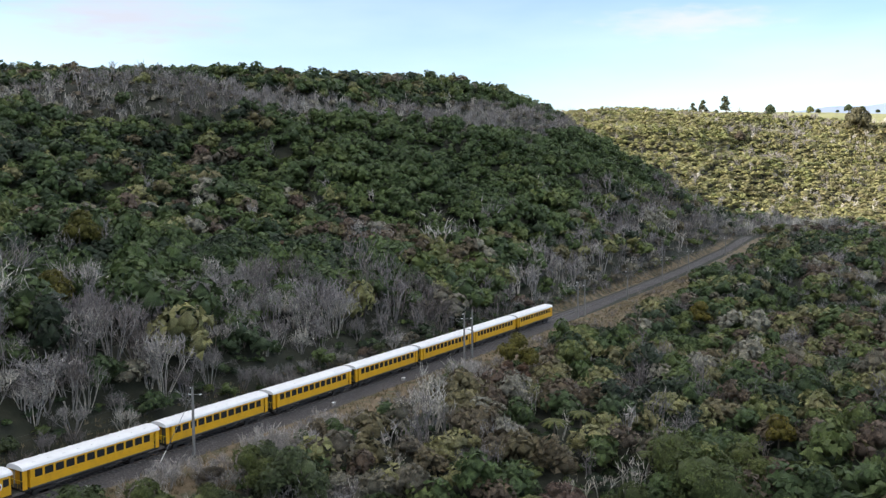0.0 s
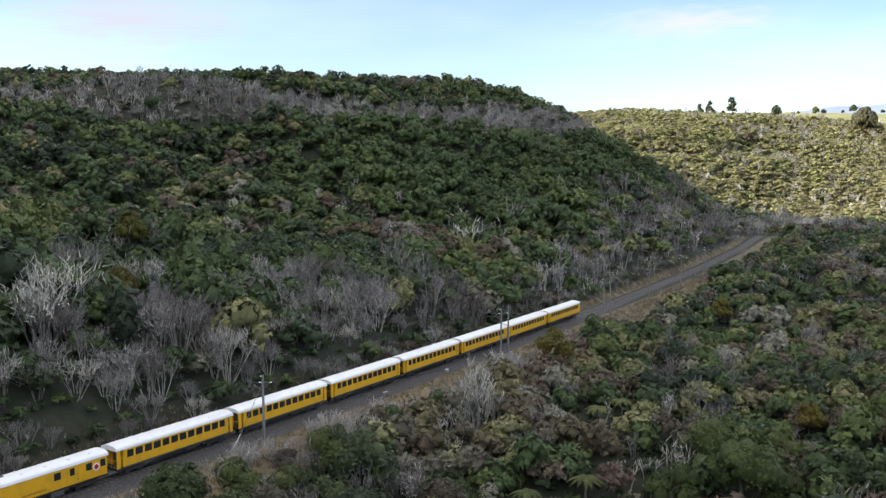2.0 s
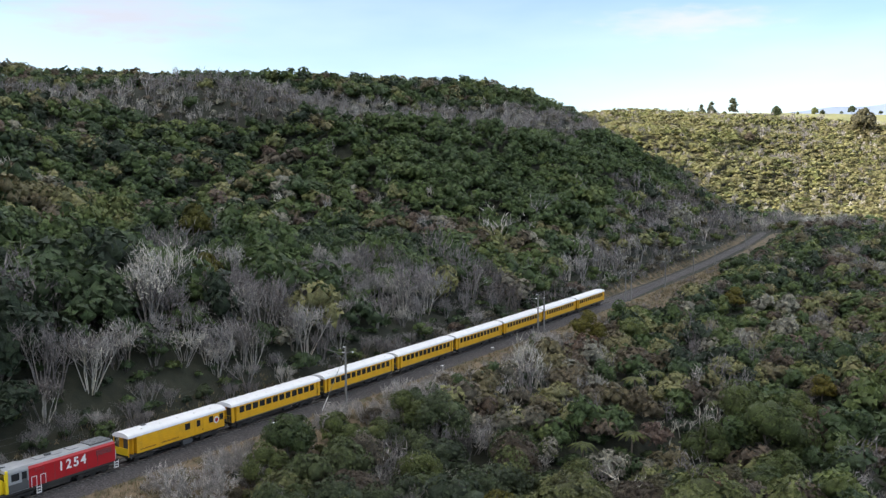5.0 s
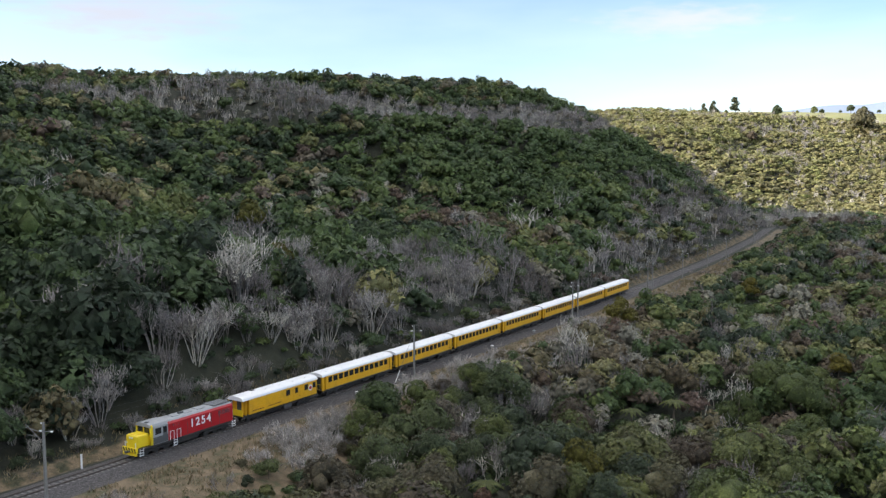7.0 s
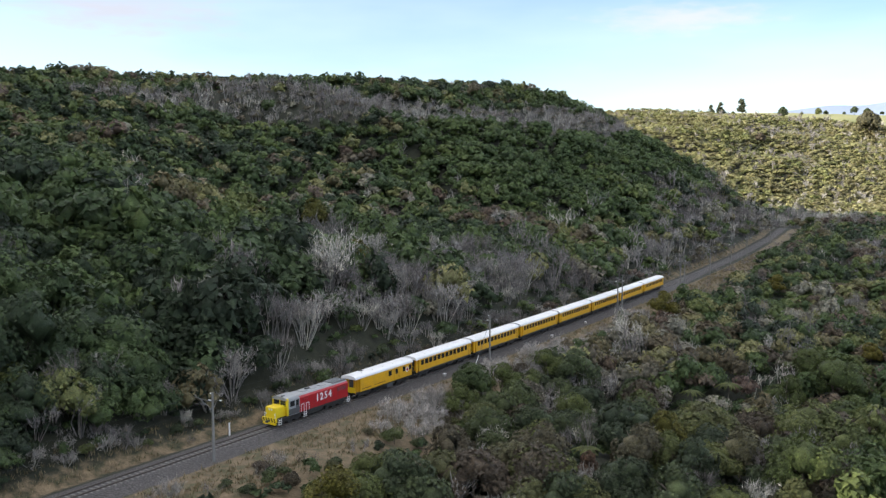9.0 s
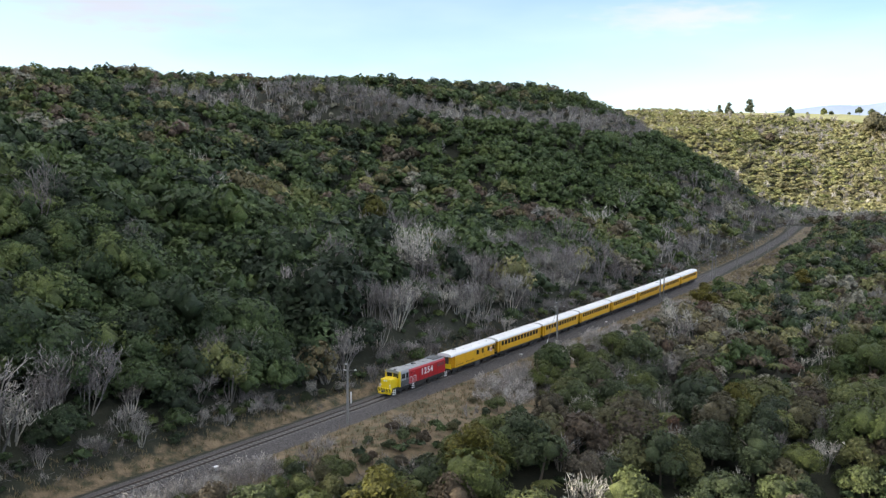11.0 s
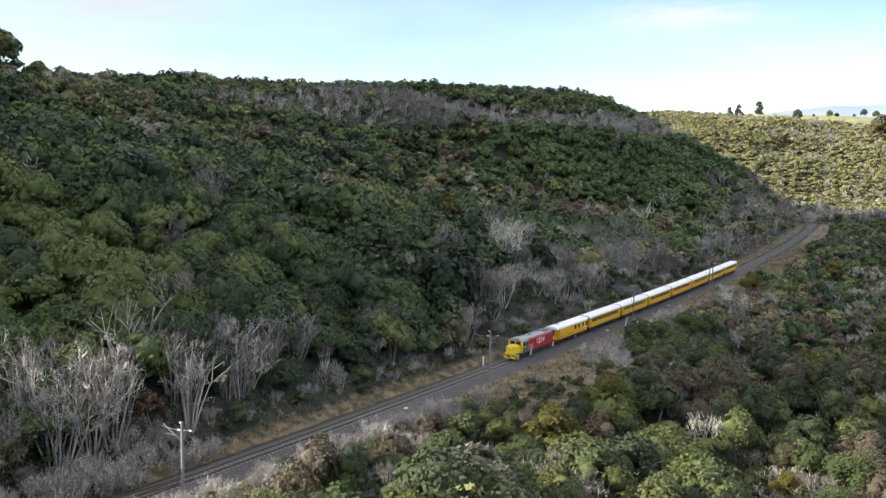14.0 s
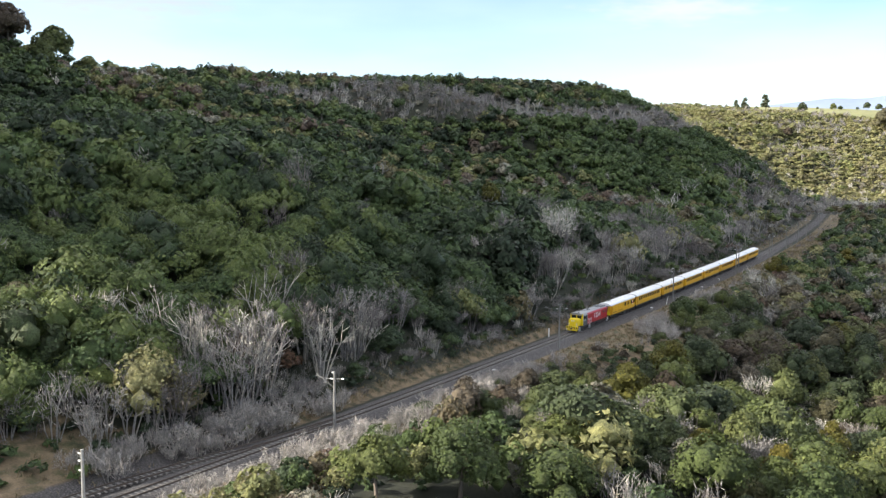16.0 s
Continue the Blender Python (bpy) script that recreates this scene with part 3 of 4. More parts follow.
    # walkway handrails and steps
    for side in (-1, 1):
        for x in (f - 5.1, f - 6.1):
            bm = B()
            for dx in (-0.28, 0.28):
                tube(bm, (x + dx, side * 1.33, F), (x + dx, side * 1.33, 2.15), 0.035, sides=6)
            tube(bm, (x - 0.28, side * 1.33, 2.15), (x + 0.28, side * 1.33, 2.15), 0.035, sides=6)
            part("handrail", bm, white_paint, loco, "white grab rail")
        for x in (f - 5.6, -f + 0.5, f - 0.7):
            bm = B()
            for z in (0.35, 0.65, 0.95):
                box(bm, (0.5, 0.25, 0.05), (x, side * 1.25, z))
            for dx in (-0.25, 0.25):
                box(bm, (0.05, 0.06, 0.85), (x + dx, side * 1.33, 0.72))
            part("step", bm, white_paint, loco, "white edged footstep")
    for y in (-0.9, 0.9):
        part("end_rail", tube(B(), (-f + 0.25, y, F), (-f + 0.25, y, 2.2), 0.04, sides=6), white_paint, loco)
        part("end_rail", tube(B(), (f - 0.2, y, F), (f - 0.2, y, 1.9), 0.04, sides=6), white_paint, loco)
    part("horn", tube(B(), (f - 2.6, 0.4, 3.68), (f - 2.0, 0.4, 3.72), 0.05, 0.12, 10), dark_grey, loco)
    return loco


def van(s):
    L, W = 14.9, 2.64
    v = tagged(new("luggage_van"), "yellow railway van with white roof and few windows", "railway carriage")
    v.matrix_basis = vehicle_pose(s)
    f = L / 2
    part("underframe", box(box(B(), (L - 0.3, 2.4, 0.25), (0, 0, 0.98), 0.02), (4.5, 1.6, 0.5), (0, 0, 0.65), 0.05), black, v)
    part("body", box(B(), (L - 1.6, W, 2.0), (-0.5, 0, 2.08), 0.04), yellow, v, "yellow panelled body")
    part("end_wall", box(B(), (0.12, W - 0.3, 2.0), (f - 0.9, 0, 2.08)), yellow, v)
    part("roof", extrude_profile(B(), roof_profile(W, 3.06, 0.5), -f + 0.1, f - 0.1), roof_white, v, "white arched roof")
    for x in (4.9, -4.9):
        bogie(v, x, 2, 0.42, 1.9)
    for side in (-1, 1):
        for x, w in ((-1.2, 0.75), (-2.9, 0.55), (-4.9, 0.7), (-6.6, 0.6)):
            part("window", box(B(), (w, 0.05, 0.75), (x, side * 1.35, 2.45), 0.01), glass, v)
        for x in (-2.9, -4.2):
            part("door", box(B(), (1.15, 0.05, 1.85), (x, side * 1.33, 2.05), 0.02), yellow, v)
        for x, w, z in ((4.6, 2.2, 1.5), (1.4, 2.6, 1.52), (-3.6, 1.1, 1.55)):
            part("lettering_bar", box(B(), (w, 0.02, 0.16), (x, side * 1.322, z)), lettering, v, "line of small dark lettering")
        for k in range(3):
            part("body_rib", box(B(), (6.2, 0.03, 0.05), (3.0, side * 1.33, 1.55 + k * 0.35)), yellow, v)
        badge = part("badge", tube(B(), (-5.8, side * 1.32, 2.2), (-5.8, side * 1.345, 2.2), 0.42, 0.42, 20), white_paint, v, "round white and red emblem")
        part("badge_centre", tube(B(), (-5.8, side * 1.34, 2.2), (-5.8, side * 1.36, 2.2), 0.26, 0.26, 16), red, badge)
    part("gangway", box(B(), (0.7, 1.0, 2.1), (-f + 0.1, 0, 2.1), 0.05), black, v)
    for y in (-1.25, 1.25):
        part("corner_post", tube(B(), (f - 0.2, y, 1.0), (f - 0.2, y, 3.05), 0.06), yellow, v)
    part("end_door", box(B(), (0.06, 0.75, 1.8), (f - 0.82, 0, 2.0), 0.01), dark_grey, v)
    part("platform_rail", box(B(), (0.06, 2.4, 0.8), (f - 0.15, 0, 1.5), 0.02), nose_yellow, v)
    for k in range(5):
        for y in (-0.55, 0.55):
            part("roof_vent", box(B(), (0.3, 0.22, 0.16), (-5.6 + k * 2.6, y, 3.58), 0.04), roof_white, v)
    part("roof_hatch", box(B(), (0.55, 0.5, 0.22), (3.9, -0.35, 3.6), 0.03), dark_grey, v)
    part("battery_box", box(B(), (1.5, 0.5, 0.55), (1.2, -1.05, 0.62), 0.03), dark_grey, v)
    part("battery_box", box(B(), (1.5, 0.5, 0.55), (-1.2, 1.05, 0.62), 0.03), dark_grey, v)
    return v


def coach(s):
    L, W = 17.3, 2.64
    c = tagged(new("passenger_carriage"), "yellow wooden passenger carriage with white arched roof", "railway carriage", "carriages of the train")
    c.matrix_basis = vehicle_pose(s)
    f = L / 2
    body = f - 0.85
    part("underframe", box(box(B(), (L - 0.2, 2.4, 0.25), (0, 0, 0.98), 0.02), (5.0, 1.5, 0.35), (0, 0, 0.7), 0.05), black, c)
    # side walls with the window band cut through
    pillars, win = 13, 1.0
    pitch = (2 * body - 0.6) / 12
    for side in (-1, 1):
        bm = B()
        box(bm, (2 * body, 0.09, 0.98), (0, side * (W / 2 - 0.045), 1.58), 0.01)
        box(bm, (2 * body, 0.09, 0.2), (0, side * (W / 2 - 0.045), 3.0), 0.01)
        for k in range(pillars):
            box(bm, (pitch - win + (0.25 if k in (0, 12) else 0), 0.088, 0.86), ((k - 6) * pitch, side * (W / 2 - 0.045), 2.485))
        part("side_wall", bm, yellow, c, "yellow boarded side")
        for k in range(12):
            part("window", box(B(), (win, 0.03, 0.84), ((k - 5.5) * pitch, side * (W / 2 - 0.06), 2.485)), glass, c)
        part("waist_rail", box(B(), (2 * body, 0.03, 0.06), (0, side * (W / 2 + 0.012), 2.08)), yellow, c)
        part("sole_bar", box(B(), (2 * body, 0.03, 0.12), (0, side * (W / 2 + 0.012), 1.12)), dark_grey, c)
    for e in (-1, 1):
        part("end_wall", box(B(), (0.1, W - 0.2, 2.0), (e * (body - 0.05), 0, 2.1)), yellow, c)
        part("end_door", box(B(), (0.06, 0.72, 1.8), (e * (body + 0.02), 0, 2.02), 0.01), dark_grey, c)
        for y in (-1.22, 1.22):
            part("vestibule_side", box(B(), (0.5, 0.07, 2.0), (e * (f - 0.32), y, 2.08)), yellow, c)
            part("step", box(B(), (0.5, 0.2, 0.05), (e * (f - 0.4), y, 0.55)), black, c)
        part("platform", box(B(), (0.9, 2.3, 0.1), (e * (f - 0.42), 0, 1.12)), black, c)
        bm = B()
        for y in (-0.8, -0.4, 0.4, 0.8):
            tube(bm, (e * (f - 0.06), y, 1.15), (e * (f - 0.06), y, 2.0), 0.02, sides=5)
        box(bm, (0.05, 2.3, 0.06), (e * (f - 0.06), 0, 2.0))
        part("platform_rail", bm, nose_yellow, c)
        part("coupler", tube(B(), (e * (f - 0.1), 0, 0.85), (e * (f + 0.45), 0, 0.85), 0.1), dark_grey, c)
    part("floor", box(B(), (2 * body, W - 0.2, 0.08), (0, 0, 1.13)), dark_grey, c)
    part("roof", extrude_profile(B(), roof_profile(W, 3.08, 0.5), -f, f), roof_white, c, "white arched roof")
    for k in range(9):
        for y in (-0.75, 0.75):
            part("roof_vent", box(B(), (0.34, 0.2, 0.17), ((k - 4) * 1.75, y, 3.53), 0.04), roof_white, c)
    for x in (6.0, -6.0):
        bogie(c, x, 2, 0.42, 1.8)
    part("battery_box", box(B(), (1.6, 0.5, 0.5), (0.9, -1.0, 0.6), 0.03), dark_grey, c)
    part("air_tank", tube(B(), (-2.6, 0.9, 0.62), (-1.2, 0.9, 0.62), 0.22), black, c)
    return c


HEAD = -84.5
locomotive(HEAD + 7.7)
van(HEAD + 15.4 + 1.0 + 7.45)
first = coach(HEAD + 15.4 + 1.0 + 14.9 + 0.9 + 8.65)
for k in range(1, 7):
    copy_thing(first, vehicle_pose(HEAD + 15.4 + 1.0 + 14.9 + 0.9 + 8.65 + 18.2 * k))


# ---- masts and wires of the electric line ----
def mast(s, d=-3.1, h=7.7, arms=1, stay=False, bare=False):
    x, y, z = place(s, d)
    z = min(z, -0.1)
    m = tagged(new("catenary_mast"), "grey concrete catenary mast beside the railway line" if not stay else "grey catenary mast with a slanting stay wire", "mast", "masts along the line")
    m.matrix_basis = Matrix.Translation((x, y, z)) @ Matrix.Rotation(heading(s), 4, "Z")   # local +y points over the rails
    H = h - z
    part("pole", extrude_taper(0.17, 0.11, H), mast_mat, m)
    if bare:
        return m
    part("cantilever", tube(tube(B(), (0, 0.05, H - 2.1), (0, 3.0, H - 0.7), 0.035, sides=6), (0, 0.05, H - 1.1), (0, 3.1, H - 1.0), 0.03, sides=6), galv, m)
    part("registration_arm", tube(B(), (0, 2.9, H - 1.75), (0, 0.9, H - 1.62), 0.025, sides=6), galv, m)
    part("bracket", tube(B(), (0, -0.05, H - 0.95), (0, -1.35, H - 0.75), 0.035, sides=6), galv, m)
    part("insulator", tube(B(), (0, -1.2, H - 0.78), (0, -1.5, H - 0.74), 0.08, 0.08, 8), insulator, m)
    part("insulator", tube(B(), (0, 0.25, H - 0.98), (0, 0.65, H - 0.98), 0.07, 0.07, 8), insulator, m)
    part("insulator", tube(B(), (0.0, 0.1, H - 0.2), (0, 0.4, H - 0.16), 0.07, 0.07, 8), insulator, m)
    if stay:
        part("stay_wire", tube(B(), (0, 0, H - 1.0), (-5.6, -0.2, 0.1), 0.03, sides=5), galv, m)
        part("stay_guard", tube(B(), (-5.6, -0.2, 0.1), (-4.3, -0.15, 1.75), 0.06, sides=6), insulator, m)
    return m


def extrude_taper(a, b, h):
    bm = B()
    lo = [bm.verts.new((x * a, y * a * 0.8, -0.6)) for x, y in ((-1, -1), (1, -1), (1, 1), (-1, 1))]
    hi = [bm.verts.new((x * b, y * b * 0.8, h)) for x, y in ((-1, -1), (1, -1), (1, 1), (-1, 1))]
    for i in range(4):
        bm.faces.new((lo[i], lo[(i + 1) % 4], hi[(i + 1) % 4], hi[i]))
    bm.faces.new(hi)
    bm.faces.new(lo[::-1])
    bmesh.ops.bevel(bm, geom=[e for e in bm.edges], offset=0.02, segments=1, affect="EDGES")
    return bm


MASTS = [(-228, -3.1), (-160.5, -3.1), (-97, -3.1), (-31.5, -3.1), (32, -3.1), (84, -3.3), (117, -3.8), (150, -3.4), (181, -3.2), (240, -3.1)]
for s, d in MASTS:
    mast(s, d, stay=(s == -31.5))
mast(34.5, -3.3, 8.0, bare=True)
mast(88, -3.4, 7.9, bare=True)


def wire(name, d, z, sag, label, r=0.007):
    bm = B()
    ss = [m[0] for m in MASTS]
    for a, b_ in zip(ss, ss[1:]):
        last = None
        for k in range(9):
            t = k / 8
            x, y = spot(a + (b_ - a) * t, d)
            p = (float(x), float(y), z - sag * 4 * t * (1 - t))
            if last:
                tube(bm, last, p, r, sides=4)
            last = p
    mesh = bpy.data.meshes.new(name)
    bm.to_mesh(mesh)
    bm.free()
    mesh.materials.append(dark_grey)
    return tagged(new(name, mesh), label, "wire")


wire("contact_wire", -0.1, 5.75, 0.0, "thin overhead contact wire above the rails")
wire("messenger_wire", 0.0, 6.75, 0.6, "sagging overhead messenger wire above the rails")
wire("feeder_wire", -4.5, 6.9, 0.9, "thin feeder wire on the mast brackets")


def small_trackside():
    p = tagged(new("marker_post"), "short white marker post beside the rails", "post")
    x, y, z = place(-88.5, 3.0)
    p.matrix_basis = Matrix.Translation((x, y, z)) @ Matrix.Rotation(radians(20), 4, "Z")
    part("post", box(B(), (0.2, 0.12, 1.7), (0, 0, 0.75), 0.02), white_paint, p)
    part("cap", box(B(), (0.24, 0.16, 0.08), (0, 0, 1.64), 0.02), white_paint, p)
    for s, d in ((-5.0, -2.9), (13.0, -2.8), (-46.0, -2.7), (-120.0, -2.6)):
        q = tagged(new("cable_box"), "small pale concrete cable box on the ballast", "box", "boxes beside the rails")
        x, y, z = place(s, d)
        q.matrix_basis = Matrix.Translation((x, y, z)) @ Matrix.Rotation(heading(s), 4, "Z")
        part("body", box(B(), (0.6, 0.4, 0.4), (0, 0, 0.15), 0.03), concrete, q)
        part("lid", box(B(), (0.66, 0.46, 0.07), (0, 0, 0.385), 0.02), white_paint, q)
    t = tagged(new("telegraph_pole"), "weathered wooden pole with white insulators", "pole")
    x, y, z = place(-196, -3.4)
    t.matrix_basis = Matrix.Translation((x, y, z)) @ Matrix.Rotation(heading(-196), 4, "Z")
    part("pole", tube(B(), (0, 0, -0.5), (0, 0, 8.0), 0.2, 0.14, 10), concrete, t)
    for k, zz in enumerate((6.0, 6.9, 7.6)):
        part("insulator", tube(B(), (-0.1, 0.15, zz), (-0.1, 0.45, zz), 0.09, 0.07, 8), insulator, t)


small_trackside()


# ---- plants ----
ICO_B = B()
bmesh.ops.create_icosphere(ICO_B, subdivisions=1, radius=1)
ICO_V = np.array([v.co[:] for v in ICO_B.verts])
ICO_F = np.array([[v.index for v in f.verts] for f in ICO_B.faces])
ICO_B.free()


OCTA = (np.array(((1, 0, 0), (0, 1, 0), (-1, 0, 0), (0, -1, 0), (0, 0, 1), (0, 0, -1)), float),
        np.array([(i, (i + 1) % 4, 4) for i in range(4)] + [((i + 1) % 4, i, 5) for i in range(4)]))


def unit(v):
    return v / (np.linalg.norm(v, axis=-1, keepdims=True) + 1e-9)


def crown_arrays(rng, R, H, lobes, leaves, leaf, droop=0.35, base=0.6, core=0.66, clumps=9, hull=None):
    """A crown of rounded lobes over a dome; each lobe is covered with clumps of small tilted leaf sprays, over a shaded core."""
    a = rng.uniform(0, 2 * math.pi, lobes)
    up = rng.uniform(0.05, 1.0, lobes) ** 0.8
    up[0] = 1.0
    rad = np.sqrt(np.maximum(0, 1 - up ** 2)) * R * rng.uniform(0.5, 0.74, lobes)
    squash = min(1.0, (H - base) / (1.7 * R))
    c = np.stack([np.cos(a) * rad, np.sin(a) * rad, base + (H - base) * (0.22 + 0.46 * up)], 1)
    r = R * rng.uniform(0.34, 0.56, lobes)
    flat = np.array((1, 1, squash))
    heads = unit(rng.normal(size=(lobes, clumps, 3)) + (0, 0, 0.3))
    lift = rng.uniform(-0.05, 0.2, (lobes, clumps))
    many = leaves * 3
    pick = rng.choice(lobes, many, p=r ** 2 / (r ** 2).sum())
    head = rng.integers(0, clumps, many)
    spread = rng.normal(size=(many, 3)) * 0.36
    nrm = unit(heads[pick, head] + spread + (0, 0, droop * 0.3))
    near = np.exp(-(spread ** 2).sum(1) * 3.0)
    pos = c[pick] + nrm * (r[pick] * (0.9 + lift[pick, head] * near + rng.uniform(-0.08, 0.08, many)))[:, None] * flat
    inside = (np.linalg.norm((pos[:, None] - c[None]) / flat, axis=2) < r[None] * 0.84).any(1)
    keep = np.nonzero(~inside & (nrm[:, 2] > -0.55) & (pos[:, 2] > 0.05))[0][:leaves]
    pos, nrm, leaves = pos[keep], nrm[keep], len(keep)
    out = unit(nrm + (0, 0, 0.25) + rng.normal(size=(leaves, 3)) * 0.5)
    t1 = unit(np.cross(out, rng.normal(size=(leaves, 3))))
    t2 = np.cross(out, t1)
    sz = leaf * rng.uniform(0.6, 1.35, (leaves, 1))
    V = np.stack([pos + t1 * sz * 1.15, pos + t2 * sz * 0.95 - t1 * sz * 0.6, pos - t2 * sz * 0.95 - t1 * sz * 0.6], 1).reshape(-1, 3)
    Q = np.arange(leaves * 3).reshape(-1, 3)
    cv, cf = [], []
    hv, hf = hull or (ICO_V, ICO_F)
    for i in range(lobes):
        cv.append(hv * (r[i] * core) * flat * rng.uniform(0.8, 1.15, (len(hv), 1)) + c[i])
        cf.append(hf + len(V) + i * len(hv))
    V = np.concatenate([V] + cv)
    V[:, 2] = np.maximum(V[:, 2], -0.3)
    return V, np.zeros((0, 4), int), np.concatenate([Q] + cf), leaves


def stick(V, T, a, b, ra, rb):
    """A tapered three-sided branch."""
    k = sum(len(v) for v in V)
    ax = unit(b - a)
    s1 = unit(np.cross(ax, (0.3, 0.5, 0.8)))
    s2 = np.cross(ax, s1)
    ring = [math.cos(x) * s1 + math.sin(x) * s2 for x in (0, 2.094, 4.189)]
    V.append(np.array([a + q * ra for q in ring] + [b + q * rb for q in ring]))
    for i in range(3):
        j = (i + 1) % 3
        T += [(k + i, k + j, k + 3 + j), (k + i, k + 3 + j, k + 3 + i)]


def bare_arrays(rng, H, stems, branch, twigs, spread=0.45, thick=0.09, twig=0.75, apart=False):
    """A leafless tree: stems that lean apart, forked branches, and heads of fine twigs."""
    V, T, ends = [], [], []
    for k in range(stems):
        a = 6.283 * (k + rng.uniform(0, 0.8)) / stems
        d = unit(np.array((math.cos(a) * spread * rng.uniform(0.2, 1.2), math.sin(a) * spread * rng.uniform(0.2, 1.2), 1.0)))
        p = np.array((math.cos(a) * 0.3, math.sin(a) * 0.3, -0.4))
        L = H * rng.uniform(0.5, 0.72)
        knee = p + d * L * 0.5 + rng.normal(size=3) * 0.12
        d2 = unit(d + rng.normal(size=3) * 0.16 + (0, 0, 0.12))
        mid = knee + d2 * L * 0.5
        stick(V, T, p, knee, thick, thick * 0.8)
        stick(V, T, knee, mid, thick * 0.8, thick * 0.55)
        ends.append((mid, d2, H * 0.25))
        for _ in range(branch):
            u = rng.uniform(0.25, 1.0)
            q = knee + (mid - knee) * u
            e = unit(d2 + rng.normal(size=3) * 0.5 + (0, 0, 0.35))
            ln = H * rng.uniform(0.18, 0.36)
            w = q + e * ln
            stick(V, T, q, w, thick * 0.48, thick * 0.2)
            ends.append((w, e, ln))
            ends.append((w, e, ln))
            e2 = unit(e + rng.normal(size=3) * 0.5 + (0, 0, 0.2))
            w2 = q + e * ln * 0.5 + e2 * ln * 0.6
            stick(V, T, q + e * ln * 0.5, w2, thick * 0.34, thick * 0.15)
            ends.append((w2, e2, ln))
    pick = rng.integers(0, len(ends), twigs)
    P = np.array([ends[i][0] for i in pick]) + rng.normal(size=(twigs, 3)) * 0.36 * twig
    Dn = unit(np.array([ends[i][1] for i in pick]) + rng.normal(size=(twigs, 3)) * 0.6 + (0, 0, 0.3))
    P = P - Dn * 0.3 * twig
    W = unit(np.cross(Dn, rng.normal(size=(twigs, 3))))
    ln = twig * rng.uniform(0.5, 1.4, (twigs, 1))
    wd = 0.045 * twig / 0.75
    k = sum(len(v) for v in V)
    tv = np.stack([P - W * wd, P + W * wd, P + Dn * ln], 1).reshape(-1, 3)
    V.append(tv)
    W4, none = np.concatenate(V[:-1]), np.zeros((0, 4), int)
    fine = np.arange(3 * twigs).reshape(-1, 3)
    if apart:
        return (W4, none, np.array(T)), (tv, none, fine)
    return np.concatenate(V), none, np.concatenate([np.array(T), fine + k])


def trunk_arrays(rng, h, r):
    V, T = [], []
    lean = np.array((rng.normal() * 0.12, rng.normal() * 0.12, 1.0))
    top = np.array((0, 0, -0.5)) + lean * (h * 0.62 + 0.5)
    stick(V, T, np.array((0, 0, -0.5)), top, r, r * 0.55)
    for _ in range(4):
        q = top * rng.uniform(0.55, 1.0)
        stick(V, T, q, q + unit(rng.normal(size=3) + (0, 0, 1.2)) * h * 0.3, r * 0.4, r * 0.15)
    return np.concatenate(V), np.zeros((0, 4), int), np.array(T)


def stem_arrays(rng, h, r):
    V, T = [], []
    stick(V, T, np.array((0, 0, -0.5)), np.array((0.1, 0, h * 0.5)), r * 1.3, r)
    stick(V, T, np.array((0.1, 0, h * 0.5)), np.array((0, 0, h + 0.05)), r, r * 0.8)
    return np.concatenate(V), np.zeros((0, 4), int), np.array(T)


def mesh_of(name, arrays, material):
    m = fill(bpy.data.meshes.new(name), *arrays[:3])
    m.materials.append(material)
    return m


def fern_arrays(rng, h):
    V, Q = [], []
    for k in range(13):
        a = k * 2 * math.pi / 13 + rng.uniform(-0.12, 0.12)
        ln = rng.uniform(1.7, 2.3)
        out, side = np.array((math.cos(a), math.sin(a), 0)), np.array((-math.sin(a), math.cos(a), 0))
        last = None
        for i in range(6):
            t = i / 5
            c = np.array((0, 0, h)) + out * ln * t + np.array((0, 0, 0.75 * t - 1.25 * t * t))
            w = (0.05 + 0.21 * math.sin(math.pi * min(1, t * 0.9 + 0.1))) * (1 if i < 5 else 0.15)
            row = [c - side * w + (0, 0, -0.08), c + (0, 0, 0.04), c + side * w + (0, 0, -0.08)]
            k0 = len(V)
            V += row
            if last is not None:
                Q += [(last, k0, k0 + 1, last + 1), (last + 1, k0 + 1, k0 + 2, last + 2)]
            last = k0
    return np.array(V), np.array(Q), np.zeros((0, 3), int)


def tall_arrays(rng, R, H):
    """A tall, open crown: ragged tufts held out round a straight trunk."""
    V, T, k, leaves = [], [], 0, []
    for i in range(22):
        u = (i + rng.uniform(0, 1)) / 22
        a = rng.uniform(0, 6.283)
        out = R * (1.0 - 0.85 * u) * rng.uniform(0.1, 0.8)
        v, _, t, n = crown_arrays(rng, rng.uniform(1.7, 2.5), rng.uniform(2.2, 3.2), 4, 120, 0.28, base=0.1)
        V.append(v + (math.cos(a) * out, math.sin(a) * out, H * (0.2 + 0.62 * u)))
        T.append(t[:n] + k)
        leaves.append(t[n:] + k)
        k += len(v)
    return np.concatenate(V), np.zeros((0, 4), int), np.concatenate(T + leaves), sum(len(t) for t in T)


def bare_meshes(pair, material=twig_obj_mat):
    return mesh_of("twig_head", pair[1], material), mesh_of("trunk", pair[0], material)


